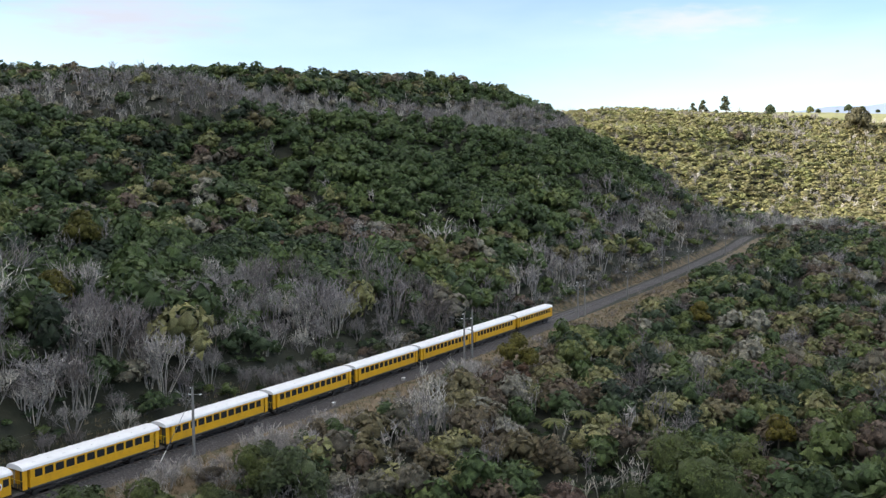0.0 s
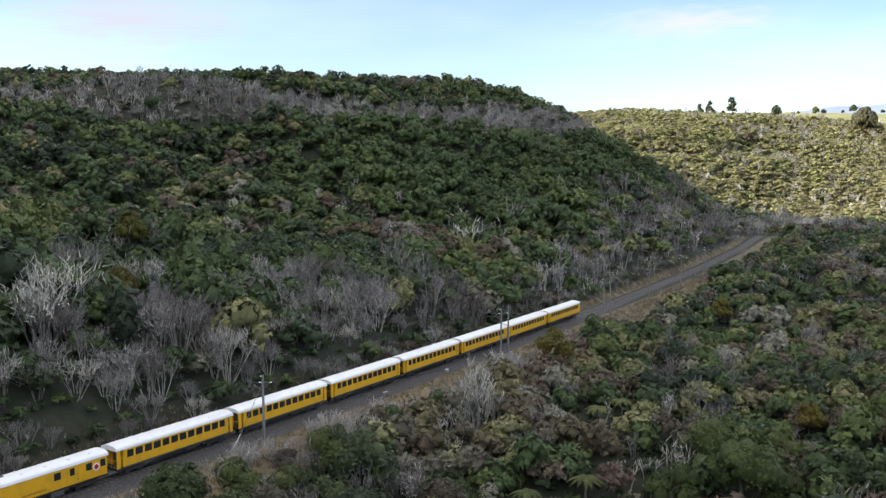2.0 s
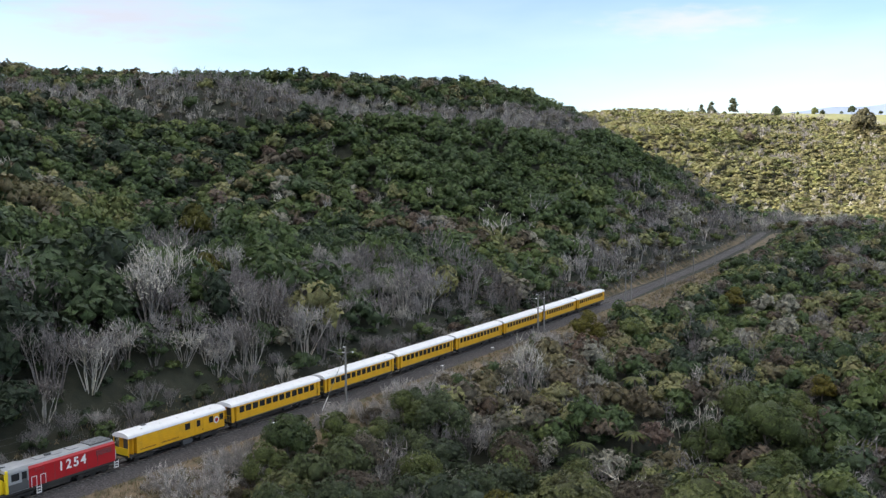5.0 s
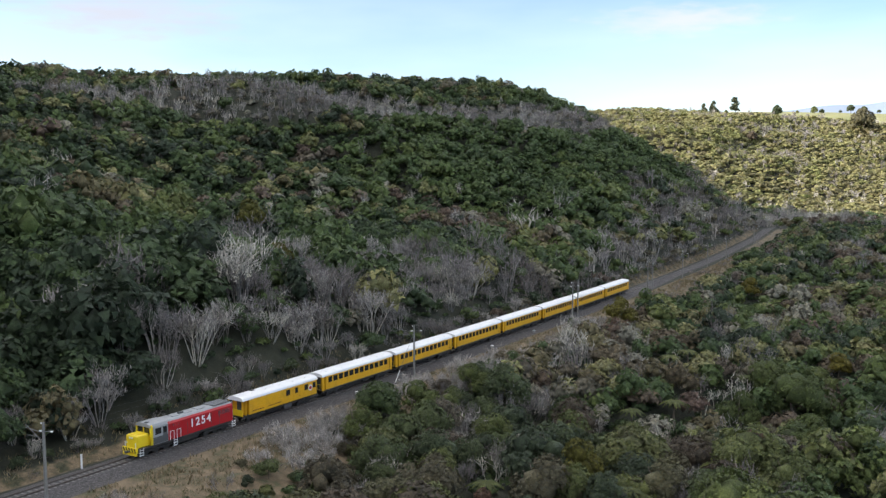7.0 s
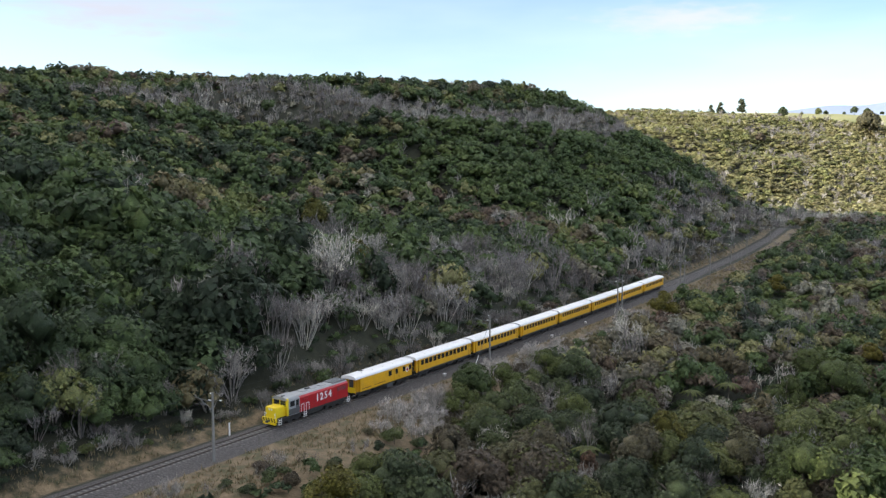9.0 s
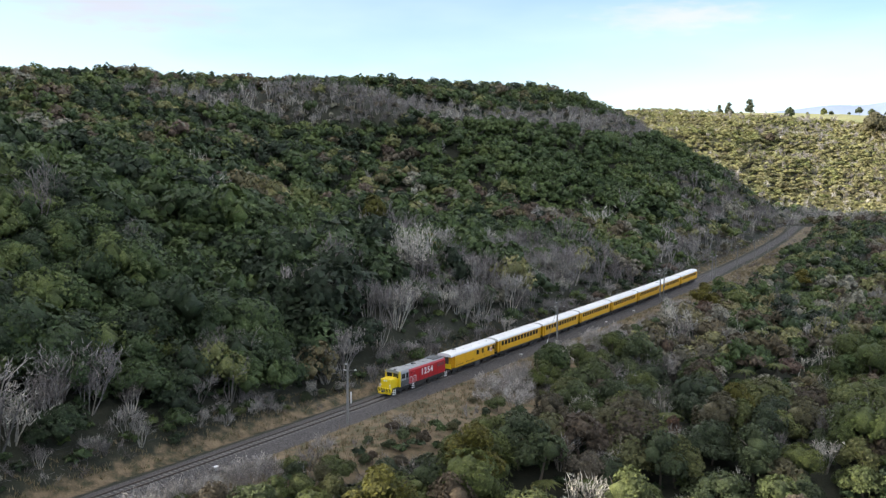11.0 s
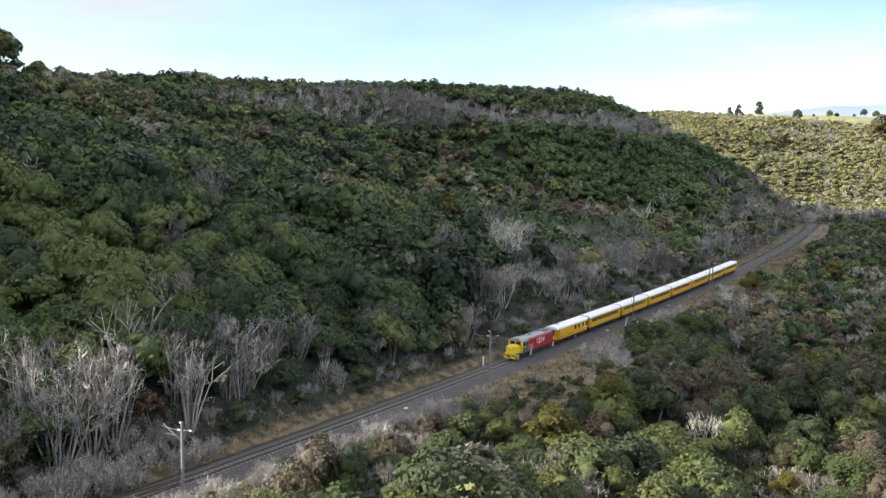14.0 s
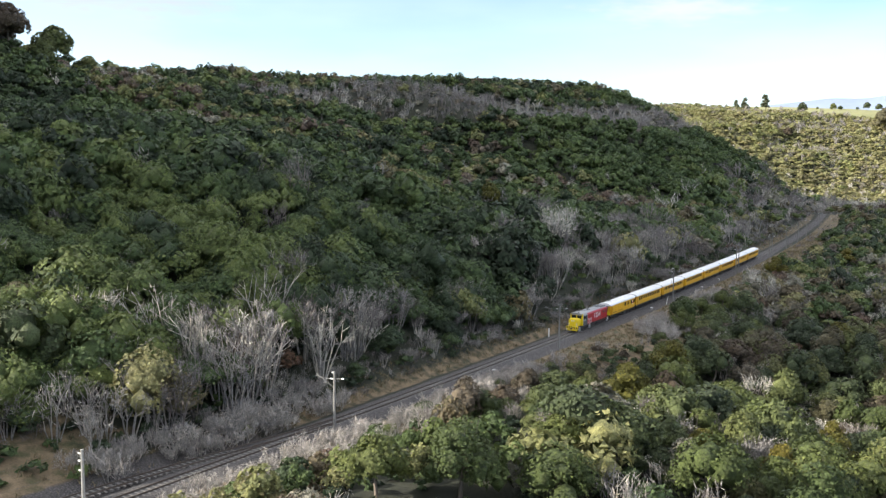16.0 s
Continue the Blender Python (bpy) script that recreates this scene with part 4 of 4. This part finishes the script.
rng = np.random.default_rng(7)
KINDS = {}
for k in range(7):
    R, H = rng.uniform(2.7, 3.9), rng.uniform(4.6, 6.8)
    KINDS.setdefault("broadleaf", []).append((mesh_of("crown", crown_arrays(rng, R, H, 13, 1250, 0.18), leaf_obj_mat), mesh_of("trunk", trunk_arrays(rng, H, 0.2), bark_mat)))
for k in range(4):
    R, H = rng.uniform(2.6, 3.6), rng.uniform(5.0, 6.6)
    KINDS.setdefault("light", []).append((mesh_of("crown", crown_arrays(rng, R, H, 14, 1800, 0.14), light_obj_mat), mesh_of("trunk", trunk_arrays(rng, H, 0.2), bark_mat)))
for k in range(5):
    R, H = rng.uniform(1.2, 1.9), rng.uniform(1.6, 2.8)
    KINDS.setdefault("shrub", []).append((mesh_of("crown", crown_arrays(rng, R, H, 6, 760, 0.13, base=0.1), leaf_obj_mat), mesh_of("stem", trunk_arrays(rng, H, 0.08), bark_mat)))
for k in range(6):
    H = rng.uniform(4.2, 6.5)
    KINDS.setdefault("bare", []).append(bare_meshes(bare_arrays(rng, H, 8, 4, 360, 0.42, 0.075, 0.75, True)))
for k in range(5):
    KINDS.setdefault("bare_tall", []).append(bare_meshes(bare_arrays(rng, rng.uniform(8.0, 10.0), 6, 3, 210, 0.3, 0.12, 0.6, True)))
for k in range(3):
    H = rng.uniform(2.2, 3.0)
    KINDS.setdefault("bare_shrub", []).append(bare_meshes(bare_arrays(rng, H, 9, 4, 480, 0.75, 0.04, 0.55, True), pale_twig_mat))
for k in range(2):
    KINDS.setdefault("fern", []).append((mesh_of("fronds", fern_arrays(rng, 3.3), fern_mat), mesh_of("trunk", stem_arrays(rng, 3.3, 0.14), bark_mat)))
for k in range(3):
    KINDS.setdefault("bleached", []).append(bare_meshes(bare_arrays(rng, rng.uniform(3.6, 5.2), 3, 6, 60, 0.6, 0.1, 0.5, True), bleached_mat))
KINDS["gold"] = [(mesh_of("crown", crown_arrays(rng, 2.6, 6.4, 13, 1900, 0.14), gold_mat), mesh_of("trunk", trunk_arrays(rng, 6, 0.2), bark_mat))]
KINDS["rust"] = [(mesh_of("crown", crown_arrays(rng, 1.5, 3.6, 7, 600, 0.14), rust_mat), mesh_of("trunk", trunk_arrays(rng, 3.4, 0.12), bark_mat))]
KINDS["big"] = [(mesh_of("crown", crown_arrays(rng, 6.5, 16.0, 26, 2600, 0.42, base=0.5), leaf_obj_mat), mesh_of("trunk", trunk_arrays(rng, 13, 0.45), bark_mat)) for _ in range(2)]
KINDS["pine"] = [(mesh_of("crown", tall_arrays(rng, 3.2, 13.0), pine_mat), mesh_of("trunk", trunk_arrays(rng, 13, 0.35), bark_mat))]

TAGS = {
    "broadleaf": ("bush_tree", "dense evergreen bush tree with dark green leaves", "tree", "bush trees"),
    "light": ("bush_tree", "rounded evergreen tree with fresh light green leaves", "tree", "light green trees"),
    "shrub": ("shrub", "low leafy shrub beside the railway", "shrub", "shrubs"),
    "bare": ("bare_tree", "leafless grey tree with many thin upright branches", "tree", "bare trees"),
    "bare_tall": ("bare_tree", "tall leafless tree with pale grey upright trunks", "tree", "tall bare trees"),
    "bare_shrub": ("bare_shrub", "leafless pale grey shrub with fine twigs", "shrub", "bare shrubs"),
    "fern": ("tree_fern", "tree fern with a rosette of pale green fronds", "tree fern", "tree ferns"),
    "gold": ("golden_tree", "bushy tree with olive golden foliage", "tree", "golden trees"),
    "rust": ("dead_tree", "dead tree with rust brown leaves", "tree", "rust brown trees"),
    "bleached": ("dead_tree", "bleached dead tree with bare forked branches", "tree", "bleached dead trees"),
    "big": ("big_tree", "big old evergreen tree with a broad ragged crown", "tree", "big trees"),
    "pine": ("tall_tree", "tall dark tree standing above the bush", "tree", "tall trees"),
}


def plant(kind, s, d, scale=1.0, sink=0.0):
    x, y, z = place(s, d)
    m = Matrix.LocRotScale((x, y, z - sink), Euler((0, 0, rng.uniform(0, 6.283))), Vector((scale, scale, scale * rng.uniform(0.88, 1.12))))
    pick = int(rng.integers(0, len(KINDS[kind])))
    crown, trunk = KINDS[kind][pick]
    name, label, cat, group = TAGS[kind]
    ob = new(name)
    shared(crown.name.split(".")[0], crown, ob)
    shared(trunk.name.split(".")[0], trunk, ob)
    ob.matrix_basis = m
    return tagged(ob, label, cat, group)


def noise_at(x, y, f, o=0.0):
    return noise.noise((x * f + o, y * f - o, 0.37 * o))


def between(s, pts):
    xs, ys = zip(*pts)
    return float(np.interp(s, xs, ys))


def greyness(s, d, x, y):
    """How likely a leafless tree is at a place."""
    g = 0.06
    lo = between(s, ((40, 205), (118, 112), (177, 72), (260, 64), (320, 70)))
    hi = between(s, ((40, 215), (118, 190), (165, 122), (260, 98), (320, 90)))
    if 40 < s < 345 and lo < d < hi:
        g = 0.97
    w = noise_at(x, y, 0.03, 3.1)
    edge = between(s, ((-230, 16), (-165, 20), (-110, 16), (-80, 20), (-30, 34), (30, 26), (80, 18), (130, 24), (200, 34), (300, 34)))
    if 0 < d < edge * (1 + 0.35 * w) and s < 345:
        g = max(g, between(s, ((-230, 0.45), (-165, 0.65), (-120, 0.45), (-60, 0.72), (20, 0.75), (60, 0.55), (130, 0.75), (300, 0.8))))
    if 338 < s < 425 and -90 < d < 14 - 0.1 * (s - 330):
        g = max(g, 0.85)
    if s > 480:
        g = max(g, 0.12 + 0.3 * max(0.0, noise_at(x, y, 0.02, 6.2)))
    if 85 < s < 310 and 38 < d < lo:
        g = 0.02
    if d < 0 and s < 320:
        g = max(g, 0.22 + 0.35 * max(0.0, w))
    return g


stuff = {"forest": [[], [], [], [], 0], "bare_wood": [[], [], [], [], 0]}
LOD = {}
for lev, (lobes, leaves, leaf) in enumerate(((7, 330, 0.275), (6, 180, 0.37), (4, 102, 0.46), (3, 50, 0.6), (3, 26, 0.32), (4, 40, 0.52), (9, 820, 0.15))):
    LOD["forest", lev] = [crown_arrays(rng, rng.uniform(2.8, 4.0), rng.uniform(4.0, 6.2), lobes, leaves, leaf, base=0.2, core=0.74 if lev else 0.62, hull=OCTA) for _ in range(10)]
for lev, (stems, branch, twigs) in enumerate(((7, 3, 150), (6, 2, 70), (4, 1, 40))):
    LOD["bare_wood", lev] = [bare_arrays(rng, rng.uniform(4.2, 6.6), stems, branch, twigs, 0.3, 0.08 + 0.035 * lev, 0.75 + 0.35 * lev) for _ in range(7)]


LOD["forest", 4] = [crown_arrays(rng, rng.uniform(1.0, 1.7), rng.uniform(0.9, 1.8), 3, 26, 0.33, base=0.1, core=0.78, hull=OCTA) for _ in range(6)]
LOD["bare_wood", 3] = [bare_arrays(rng, rng.uniform(1.3, 2.4), 4, 1, 76, 0.85, 0.04, 0.66) for _ in range(6)]


def scatter(kind, lev, x, y, z, scale, tint):
    V, Q, T = LOD[kind, lev][int(rng.integers(0, len(LOD[kind, lev])))][:3]
    a = rng.uniform(0, 6.283)
    c, q = math.cos(a) * scale, math.sin(a) * scale
    W = V @ np.array(((c, q, 0), (-q, c, 0), (0, 0, scale * (rng.uniform(0.85, 1.2) if kind != "forest" or lev < 2 or lev == 6 else rng.uniform(0.78, 1.02) * (0.75 if lev == 3 else 1.0))))) + (x, y, z)
    st = stuff[kind]
    st[0].append(W)
    st[1].append(Q + st[4])
    st[2].append(T + st[4])
    st[3].append(np.full(len(W), tint, np.float32))
    st[4] += len(W)


count = dict.fromkeys(TAGS, 0)
BARE_RIGHT = 90
LIMIT = {"broadleaf": 240, "light": 130, "shrub": 120, "bare": 260}


def grow(kind, s, d, scale, tint, x, y):
    """A single tree near the line, or a share of the wood farther off."""
    near = (-165 < s < -30 and -66 < d < 0) or (kind in ("bare", "shrub") and -175 < s < 25 and 0 < d < 34)
    if near and count[kind] < (BARE_RIGHT if kind == "bare" and d < 0 else LIMIT.get(kind, 0)):
        count[kind] += 1
        plant(kind, s, d, scale)
        return
    wood = "bare_wood" if kind == "bare" else "forest"
    far = math.hypot(x + 50, y + 50)
    lev = (5 if wood == "forest" else 2) if (s < -245 + 0.62 * d and d > 20) or s < -217 or d < -98 else 6 if wood == "forest" and s < -92 and 4 < d < 62 else 0 if far < 150 else 1 if far < 250 else 2 if s < 330 or wood == "bare_wood" else 3
    scatter(wood, lev, x, y, land_at(s, d) - 0.2, scale * (0.5 if kind == "shrub" else 1), tint)


# trees that stand out by their look: place along and beside the line, and size
SINGLES = {
    "fern": [(-106, -34, 1.15), (-104, -40, 1.25), (-96, -37, 1.1), (-93, -43, 1.1), (-98, -33, 0.9), (-131, -45, 1.1), (-127, -39, 1.0), (-118, -52, 1.0), (-60, -47, 1.0),
             (-66, -52, 1.1), (-45, -55, 1.0), (-27, -38, 1.0), (-20, -42, 1.1), (10, -60, 1.0), (3, -34, 1.1), (7, -36, 1.0), (0, -48, 1.0), (-70, -38, 1.0), (-52, -36, 1.0)],
    "gold": [(-119, -25, 1.5), (-103, -26, 1.55), (29, -15, 1.35), (-62, -45, 1.2), (21, -59, 1.0), (-143, -58, 1.1), (-150, -54, 1.0), (-138, -62, 0.9),
             (-108, -52, 0.9), (-30, -62, 0.9), (100, -27, 1.1), (-27, 29.5, 1.25), (-24, 33, 1.0), (7, 69, 1.6), (-155, -47, 0.9)],
    "light": [(-107, -28, 1.2), (-109, 21, 1.2), (-55, -13, 1.35), (-60, -14, 1.0), (-49, -15, 1.05), (-7, -57, 1.5), (-2, -52, 1.2), (-19, -61, 1.25), (4, -58, 1.2), (-12, -50, 1.1),
              (-116, -30, 0.9), (-40, -58, 1.1), (-45, -25, 0.9), (-186, -29, 1.2), (-181, -34, 1.25), (-174, -30, 1.1), (-168, -37, 1.2), (-176, -41, 1.1)],
    "rust": [(-152, 12, 1.2), (-35, -58, 1.5), (-133, 19, 1.1), (-20, 60, 1.1), (-74, -40, 1.1), (24, -16, 1.1), (27, -17.5, 1.1), (21, -18, 1.1), (-27, -55, 1.4), (-25, -57, 1.2), (49, 49, 1.3), (51, 46, 1.2), (45, 51, 1.1), (52, 51, 1.2)],
    "big": [(-6, 267, 1.25), (-27, 266, 1.25), (-18, 258, 0.8), (4, 258, 0.65), (686, -6, 1.5), (595, 63, 0.6), (836, 96, 0.6), (838, 95, 0.8), (1003, 87, 0.65), (1041, 52, 0.75), (1058, 40, 0.65), (1012, 80, 0.45),
            (1004, 106, 0.28), (774, 140, 0.4), (770, 150, 0.42), (780, 132, 0.32), (765, 160, 0.34), (809, 108, 0.22), (1030, 62, 0.3), (1075, 25, 0.4)],
    "pine": [(766, 120, 1.5), (769, 142, 1.1), (764, 150, 0.9), (768, 144, 0.7)],
    "bleached": [(-33, -47, 1.5), (-32, -49, 1.1), (-12, -44, 1.2), (79, 71, 1.5), (-82, -50, 1.2), (23, -37, 1.1), (-8, -45, 1.0), (-35, -30, 1.0), (-62, -34, 1.1), (-120, -36, 1.2), (-104, -33, 1.0),
                 (40, -44, 1.0), (60, -36, 1.0), (-140, -24, 1.1), (-20, -24, 1.2), (5, -34, 1.1), (-44, -26, 1.3), (-62, 22, 1.2), (-95, 30, 1.2)],
}
KEEP_OFF = [(s, d, 1.6 + 1.3 * k) for kind in ("fern", "gold", "light", "bleached", "rust") for s, d, k in SINGLES[kind]]


def woods():
    def cover(s_a, s_b, d_a, d_b, step, big=1.0, shade_hill=False):
        for s in np.arange(s_a, s_b, step):
            for d in np.arange(d_a, d_b, step):
                ss, dd = s + rng.uniform(-0.48, 0.48) * step, d + rng.uniform(-0.48, 0.48) * step
                hidden = ss < -245 + 0.62 * dd and dd > 20
                if hidden != shade_hill:
                    continue
                x, y = (float(v) for v in spot(ss, dd))
                clear_l = 6.4 + 2.2 * noise_at(x, y, 0.06, 5.0) + max(0.0, min(1.0, (-182 - ss) / 12)) * 10
                clear_r = -(float(verge(ss)) + 5.0 * noise_at(x, y, 0.05, 9.0))
                if ss < 325 and clear_r < dd < clear_l:
                    continue
                if any(abs(ss - a) < r and abs(dd - b) < r for a, b, r in KEEP_OFF):
                    continue
                g = greyness(ss, dd, x, y)
                w = noise_at(x, y, 0.022, 1.7) + 0.5 * noise_at(x, y, 0.09, 4.4)
                size = big * (rng.uniform(0.78, 1.3) if ss < 440 else rng.uniform(0.9, 1.3)) * (1.0 + 0.55 * max(0.0, noise_at(x, y, 0.07, 7.7)))
                if dd > 150 and ss < 340:
                    size = big * rng.uniform(1.05, 1.3)
                edge = min(abs(dd - clear_l), abs(dd - clear_r)) if ss < 325 else 9
                if edge < 4:
                    size *= 0.5 + 0.1 * edge
                gully = abs(ss + 88 - 0.24 * dd) < 16 and 13 < dd < 110
                left_hill = ss < -30 and dd > 18
                if gully:
                    g *= 0.15
                if left_hill:
                    size *= 1.2
                if dd < 0 and ss < -110 and dd > -34:
                    size *= 0.72
                if 10 < dd < 36 and ss < 320:
                    size *= 1.4
                if rng.random() < g:
                    grow("bare", ss, dd, size * (0.95 if dd < 25 else 1.1 if dd < 60 else 0.85), float(np.clip((0.66 if 330 < ss < 480 else 0.12 if 0 < dd < 60 and -130 < ss < 60 else 0.46) + 0.5 * w + rng.normal() * 0.22, 0, 1)), x, y)
                else:
                    tint = float(np.clip(0.36 + 0.38 * w + rng.normal() * 0.25 + (0.17 if dd < 0 else 0) + (0.14 if ss > 440 else 0) - (0.14 if gully else 0), 0, 1))
                    # paler leaf tints here put the far slope's strong sunlight into the colour
                    if ss > 440:
                        tint = 0.57 + 0.11 * tint
                    if 85 < ss < 310 and 30 < dd < 110:
                        tint = 0.36 + 0.25 * (tint - 0.36)
                    if 0 < dd < 15 and -60 < ss < 60 and rng.random() < 0.25:
                        tint = rng.uniform(0.88, 1.0)
                    # shade of the left bank and gully put into darker leaf tints
                    if left_hill or gully or (15 < dd < 70 and ss < 60):
                        tint = min((0.72 if ss > -100 else 0.84) * tint, 0.42 if ss > -100 else 0.5)
                    kind = "light" if (dd < 0 and rng.random() < (0.45 if ss < -120 else 0.2)) else "shrub" if edge < 3 and rng.random() < 0.6 else "broadleaf"
                    grow(kind, ss, dd, size * (1.25 if kind == "shrub" else 1), tint, x, y)
    cover(-215, 330, -66, -8, 3.9, 0.88)
    cover(-215, 330, 6, 64, 3.8, 0.88)
    cover(-225, 335, 64, 150, 4.6, 1.12)
    cover(-150, 345, 150, 270, 5.0, 1.1)
    cover(-215, 330, -97, -66, 5.5, 1.15)
    cover(325, 560, -80, 190, 5.2, 1.15)
    cover(560, 752, -40, 240, 4.9, 1.15)
    cover(-420, 60, 30, 420, 12.0, 1.0, True)
    cover(-330, -215, -66, 40, 8.0, 1.0)
    cover(-330, 260, -190, -97, 7.0, 1.15)


def scrub():
    """Low twiggy growth between the trees on the bank and along the verge."""
    for s in np.arange(-200, 300, 3.0):
        for d in list(np.arange(6.5, 32 if s < 150 else 13, 2.7)) + [-6.5, -8.5, -11.5, -14.5][0 if s > 100 else 1:]:
            ss, dd = s + rng.uniform(-1.3, 1.3), d + rng.uniform(-1.3, 1.3)
            x, y = (float(v) for v in spot(ss, dd))
            keep = 0.4 if dd > 0 else 0.2 + 0.5 * noise_at(x, y, 0.05, 2.2)
            if rng.random() < keep and not (ss < -172 and dd < 14 and dd > 0):
                scatter("bare_wood", 3, x, y, land_at(ss, dd) - 0.1, rng.uniform(0.6, 1.15), float(np.clip(0.2 + rng.normal() * 0.2, 0, 1)))



def undergrowth():
    """Low leafy growth under and between the trees."""
    for s in np.arange(-215, 120, 3.2):
        for d in list(np.arange(-64, -11, 3.4)) + list(np.arange(9, 62, 3.2)):
            ss, dd = s + rng.uniform(-1.5, 1.5), d + rng.uniform(-1.5, 1.5)
            x, y = (float(v) for v in spot(ss, dd))
            if -float(verge(ss)) - 2 < dd < 0 and rng.random() < 0.75 or (0 < dd < 26 and rng.random() < 0.2):
                continue
            scatter("forest", 4, x, y, land_at(ss, dd) - 0.15, rng.uniform(0.7, 1.5), float(np.clip(0.2 + rng.normal() * 0.17, 0, 0.6)))
    for s_a, s_b, d_a, d_b, step in ((-130, 335, 62, 262, 6.2), (120, 330, 10, 62, 5.5), (420, 750, -60, 200, 5.8)):
        for s in np.arange(s_a, s_b, step):
            for d in np.arange(d_a, d_b, step):
                ss, dd = s + rng.uniform(-0.5, 0.5) * step, d + rng.uniform(-0.5, 0.5) * step
                x, y = (float(v) for v in spot(ss, dd))
                if ss < -195 + 0.62 * dd:
                    continue
                grey = greyness(ss, dd, x, y) > 0.7
                # far slope growth: the same sunlight put into pale tints
                tint = rng.uniform(0.9, 1.0) if grey else rng.uniform(0.56, 0.64) if ss > 420 else float(np.clip(0.28 + rng.normal() * 0.12, 0, 0.5))
                scatter("forest", 4, x, y, land_at(ss, dd) - 0.2, rng.uniform(1.6, 2.6), tint)


def grass():
    """Tufts of dry grass on the verges."""
    V, T, k = [], [], 0
    many = 6500
    S = rng.uniform(-215, 200, many)
    D = np.where(rng.random(many) < 0.7, -rng.uniform(4.2, 15, many), rng.uniform(4.8, np.where(S > -170, 10, 20)))
    X, Y = spot(S, D)
    for x, y, z in zip(X, Y, land(S, D)):
        n = 7
        p = np.stack([x + rng.normal(size=n) * 0.22, y + rng.normal(size=n) * 0.22, np.full(n, z - 0.03)], 1)
        a = rng.uniform(0, 6.283, n)
        w = np.stack([np.cos(a), np.sin(a), 0 * a], 1) * 0.06
        tip = p + np.stack([rng.normal(size=n) * 0.2, rng.normal(size=n) * 0.2, rng.uniform(0.25, 0.7, n)], 1)
        V.append(np.stack([p - w, p + w, tip], 1).reshape(-1, 3))
        T.append(np.arange(3 * n).reshape(-1, 3) + k)
        k += 3 * n
    mesh = fill(bpy.data.meshes.new("grass"), np.concatenate(V), (), np.concatenate(T))
    mesh.materials.append(grass_mat)
    tagged(new("grass", mesh), "tufts of dry grass beside the railway", "grass", kind="stuff")


woods()
scrub()
undergrowth()
grass()
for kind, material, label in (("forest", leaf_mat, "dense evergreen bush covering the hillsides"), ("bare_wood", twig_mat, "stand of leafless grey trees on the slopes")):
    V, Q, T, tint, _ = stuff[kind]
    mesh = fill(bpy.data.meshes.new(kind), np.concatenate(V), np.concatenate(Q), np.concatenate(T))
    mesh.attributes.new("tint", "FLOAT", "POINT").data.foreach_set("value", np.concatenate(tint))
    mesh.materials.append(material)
    tagged(new(kind, mesh), label, "forest", kind="stuff")

# single trees with a look of their own
for kind, spots in SINGLES.items():
    for s, d, k in spots:
        plant(kind, s, d, k)
for _ in range(26):
    plant("bare_tall", rng.uniform(-168, -136), rng.uniform(8, 22), rng.uniform(1.0, 1.4))
for _ in range(12):
    plant("bare_tall", rng.uniform(-184, -166), rng.uniform(8, 18), rng.uniform(0.8, 1.1))
for s, d, k in ((-183, 25, 1.6), (-191, 30, 1.5), (-177, 35, 1.4), (-186, 37, 1.5)):
    plant("broadleaf", s, d, k)
for _ in range(40):
    plant("bare_shrub", rng.uniform(-187, -150), rng.uniform(4.6, 8.5), rng.uniform(0.8, 1.4))
for _ in range(10):
    plant("bare_tall", rng.uniform(-108, -92), rng.uniform(10, 18), rng.uniform(0.6, 0.85))
for _ in range(46):
    plant("shrub", rng.uniform(-122, -45), -rng.uniform(9.5, 22), rng.uniform(0.5, 1.0), 0.2)
for _ in range(60):
    plant("bare_shrub", rng.uniform(-186, -118), -rng.uniform(5.2, 9.5), rng.uniform(0.8, 1.3))
for _ in range(22):
    plant("bare_tall", rng.uniform(-60, 10), rng.uniform(14, 32), rng.uniform(0.65, 1.0))
for _ in range(40):
    plant("bare_shrub", rng.uniform(-75, -12), -rng.uniform(8, 17), rng.uniform(0.9, 1.4))
for _ in range(60):
    s = rng.uniform(-200, 60)
    plant("bare_shrub", s, -rng.uniform(7.5, 13) if rng.random() < 0.65 else rng.uniform(6.0, 9.5), rng.uniform(0.6, 1.1))
for s, d, k in ((16, -12, 1.8), (12, -13.5, 1.6), (20, -13, 1.5), (-46, -21, 1.9), (-31, -24, 1.9), (8, -14, 1.4)):
    plant("bare_shrub", s, d, k)
sleepers()
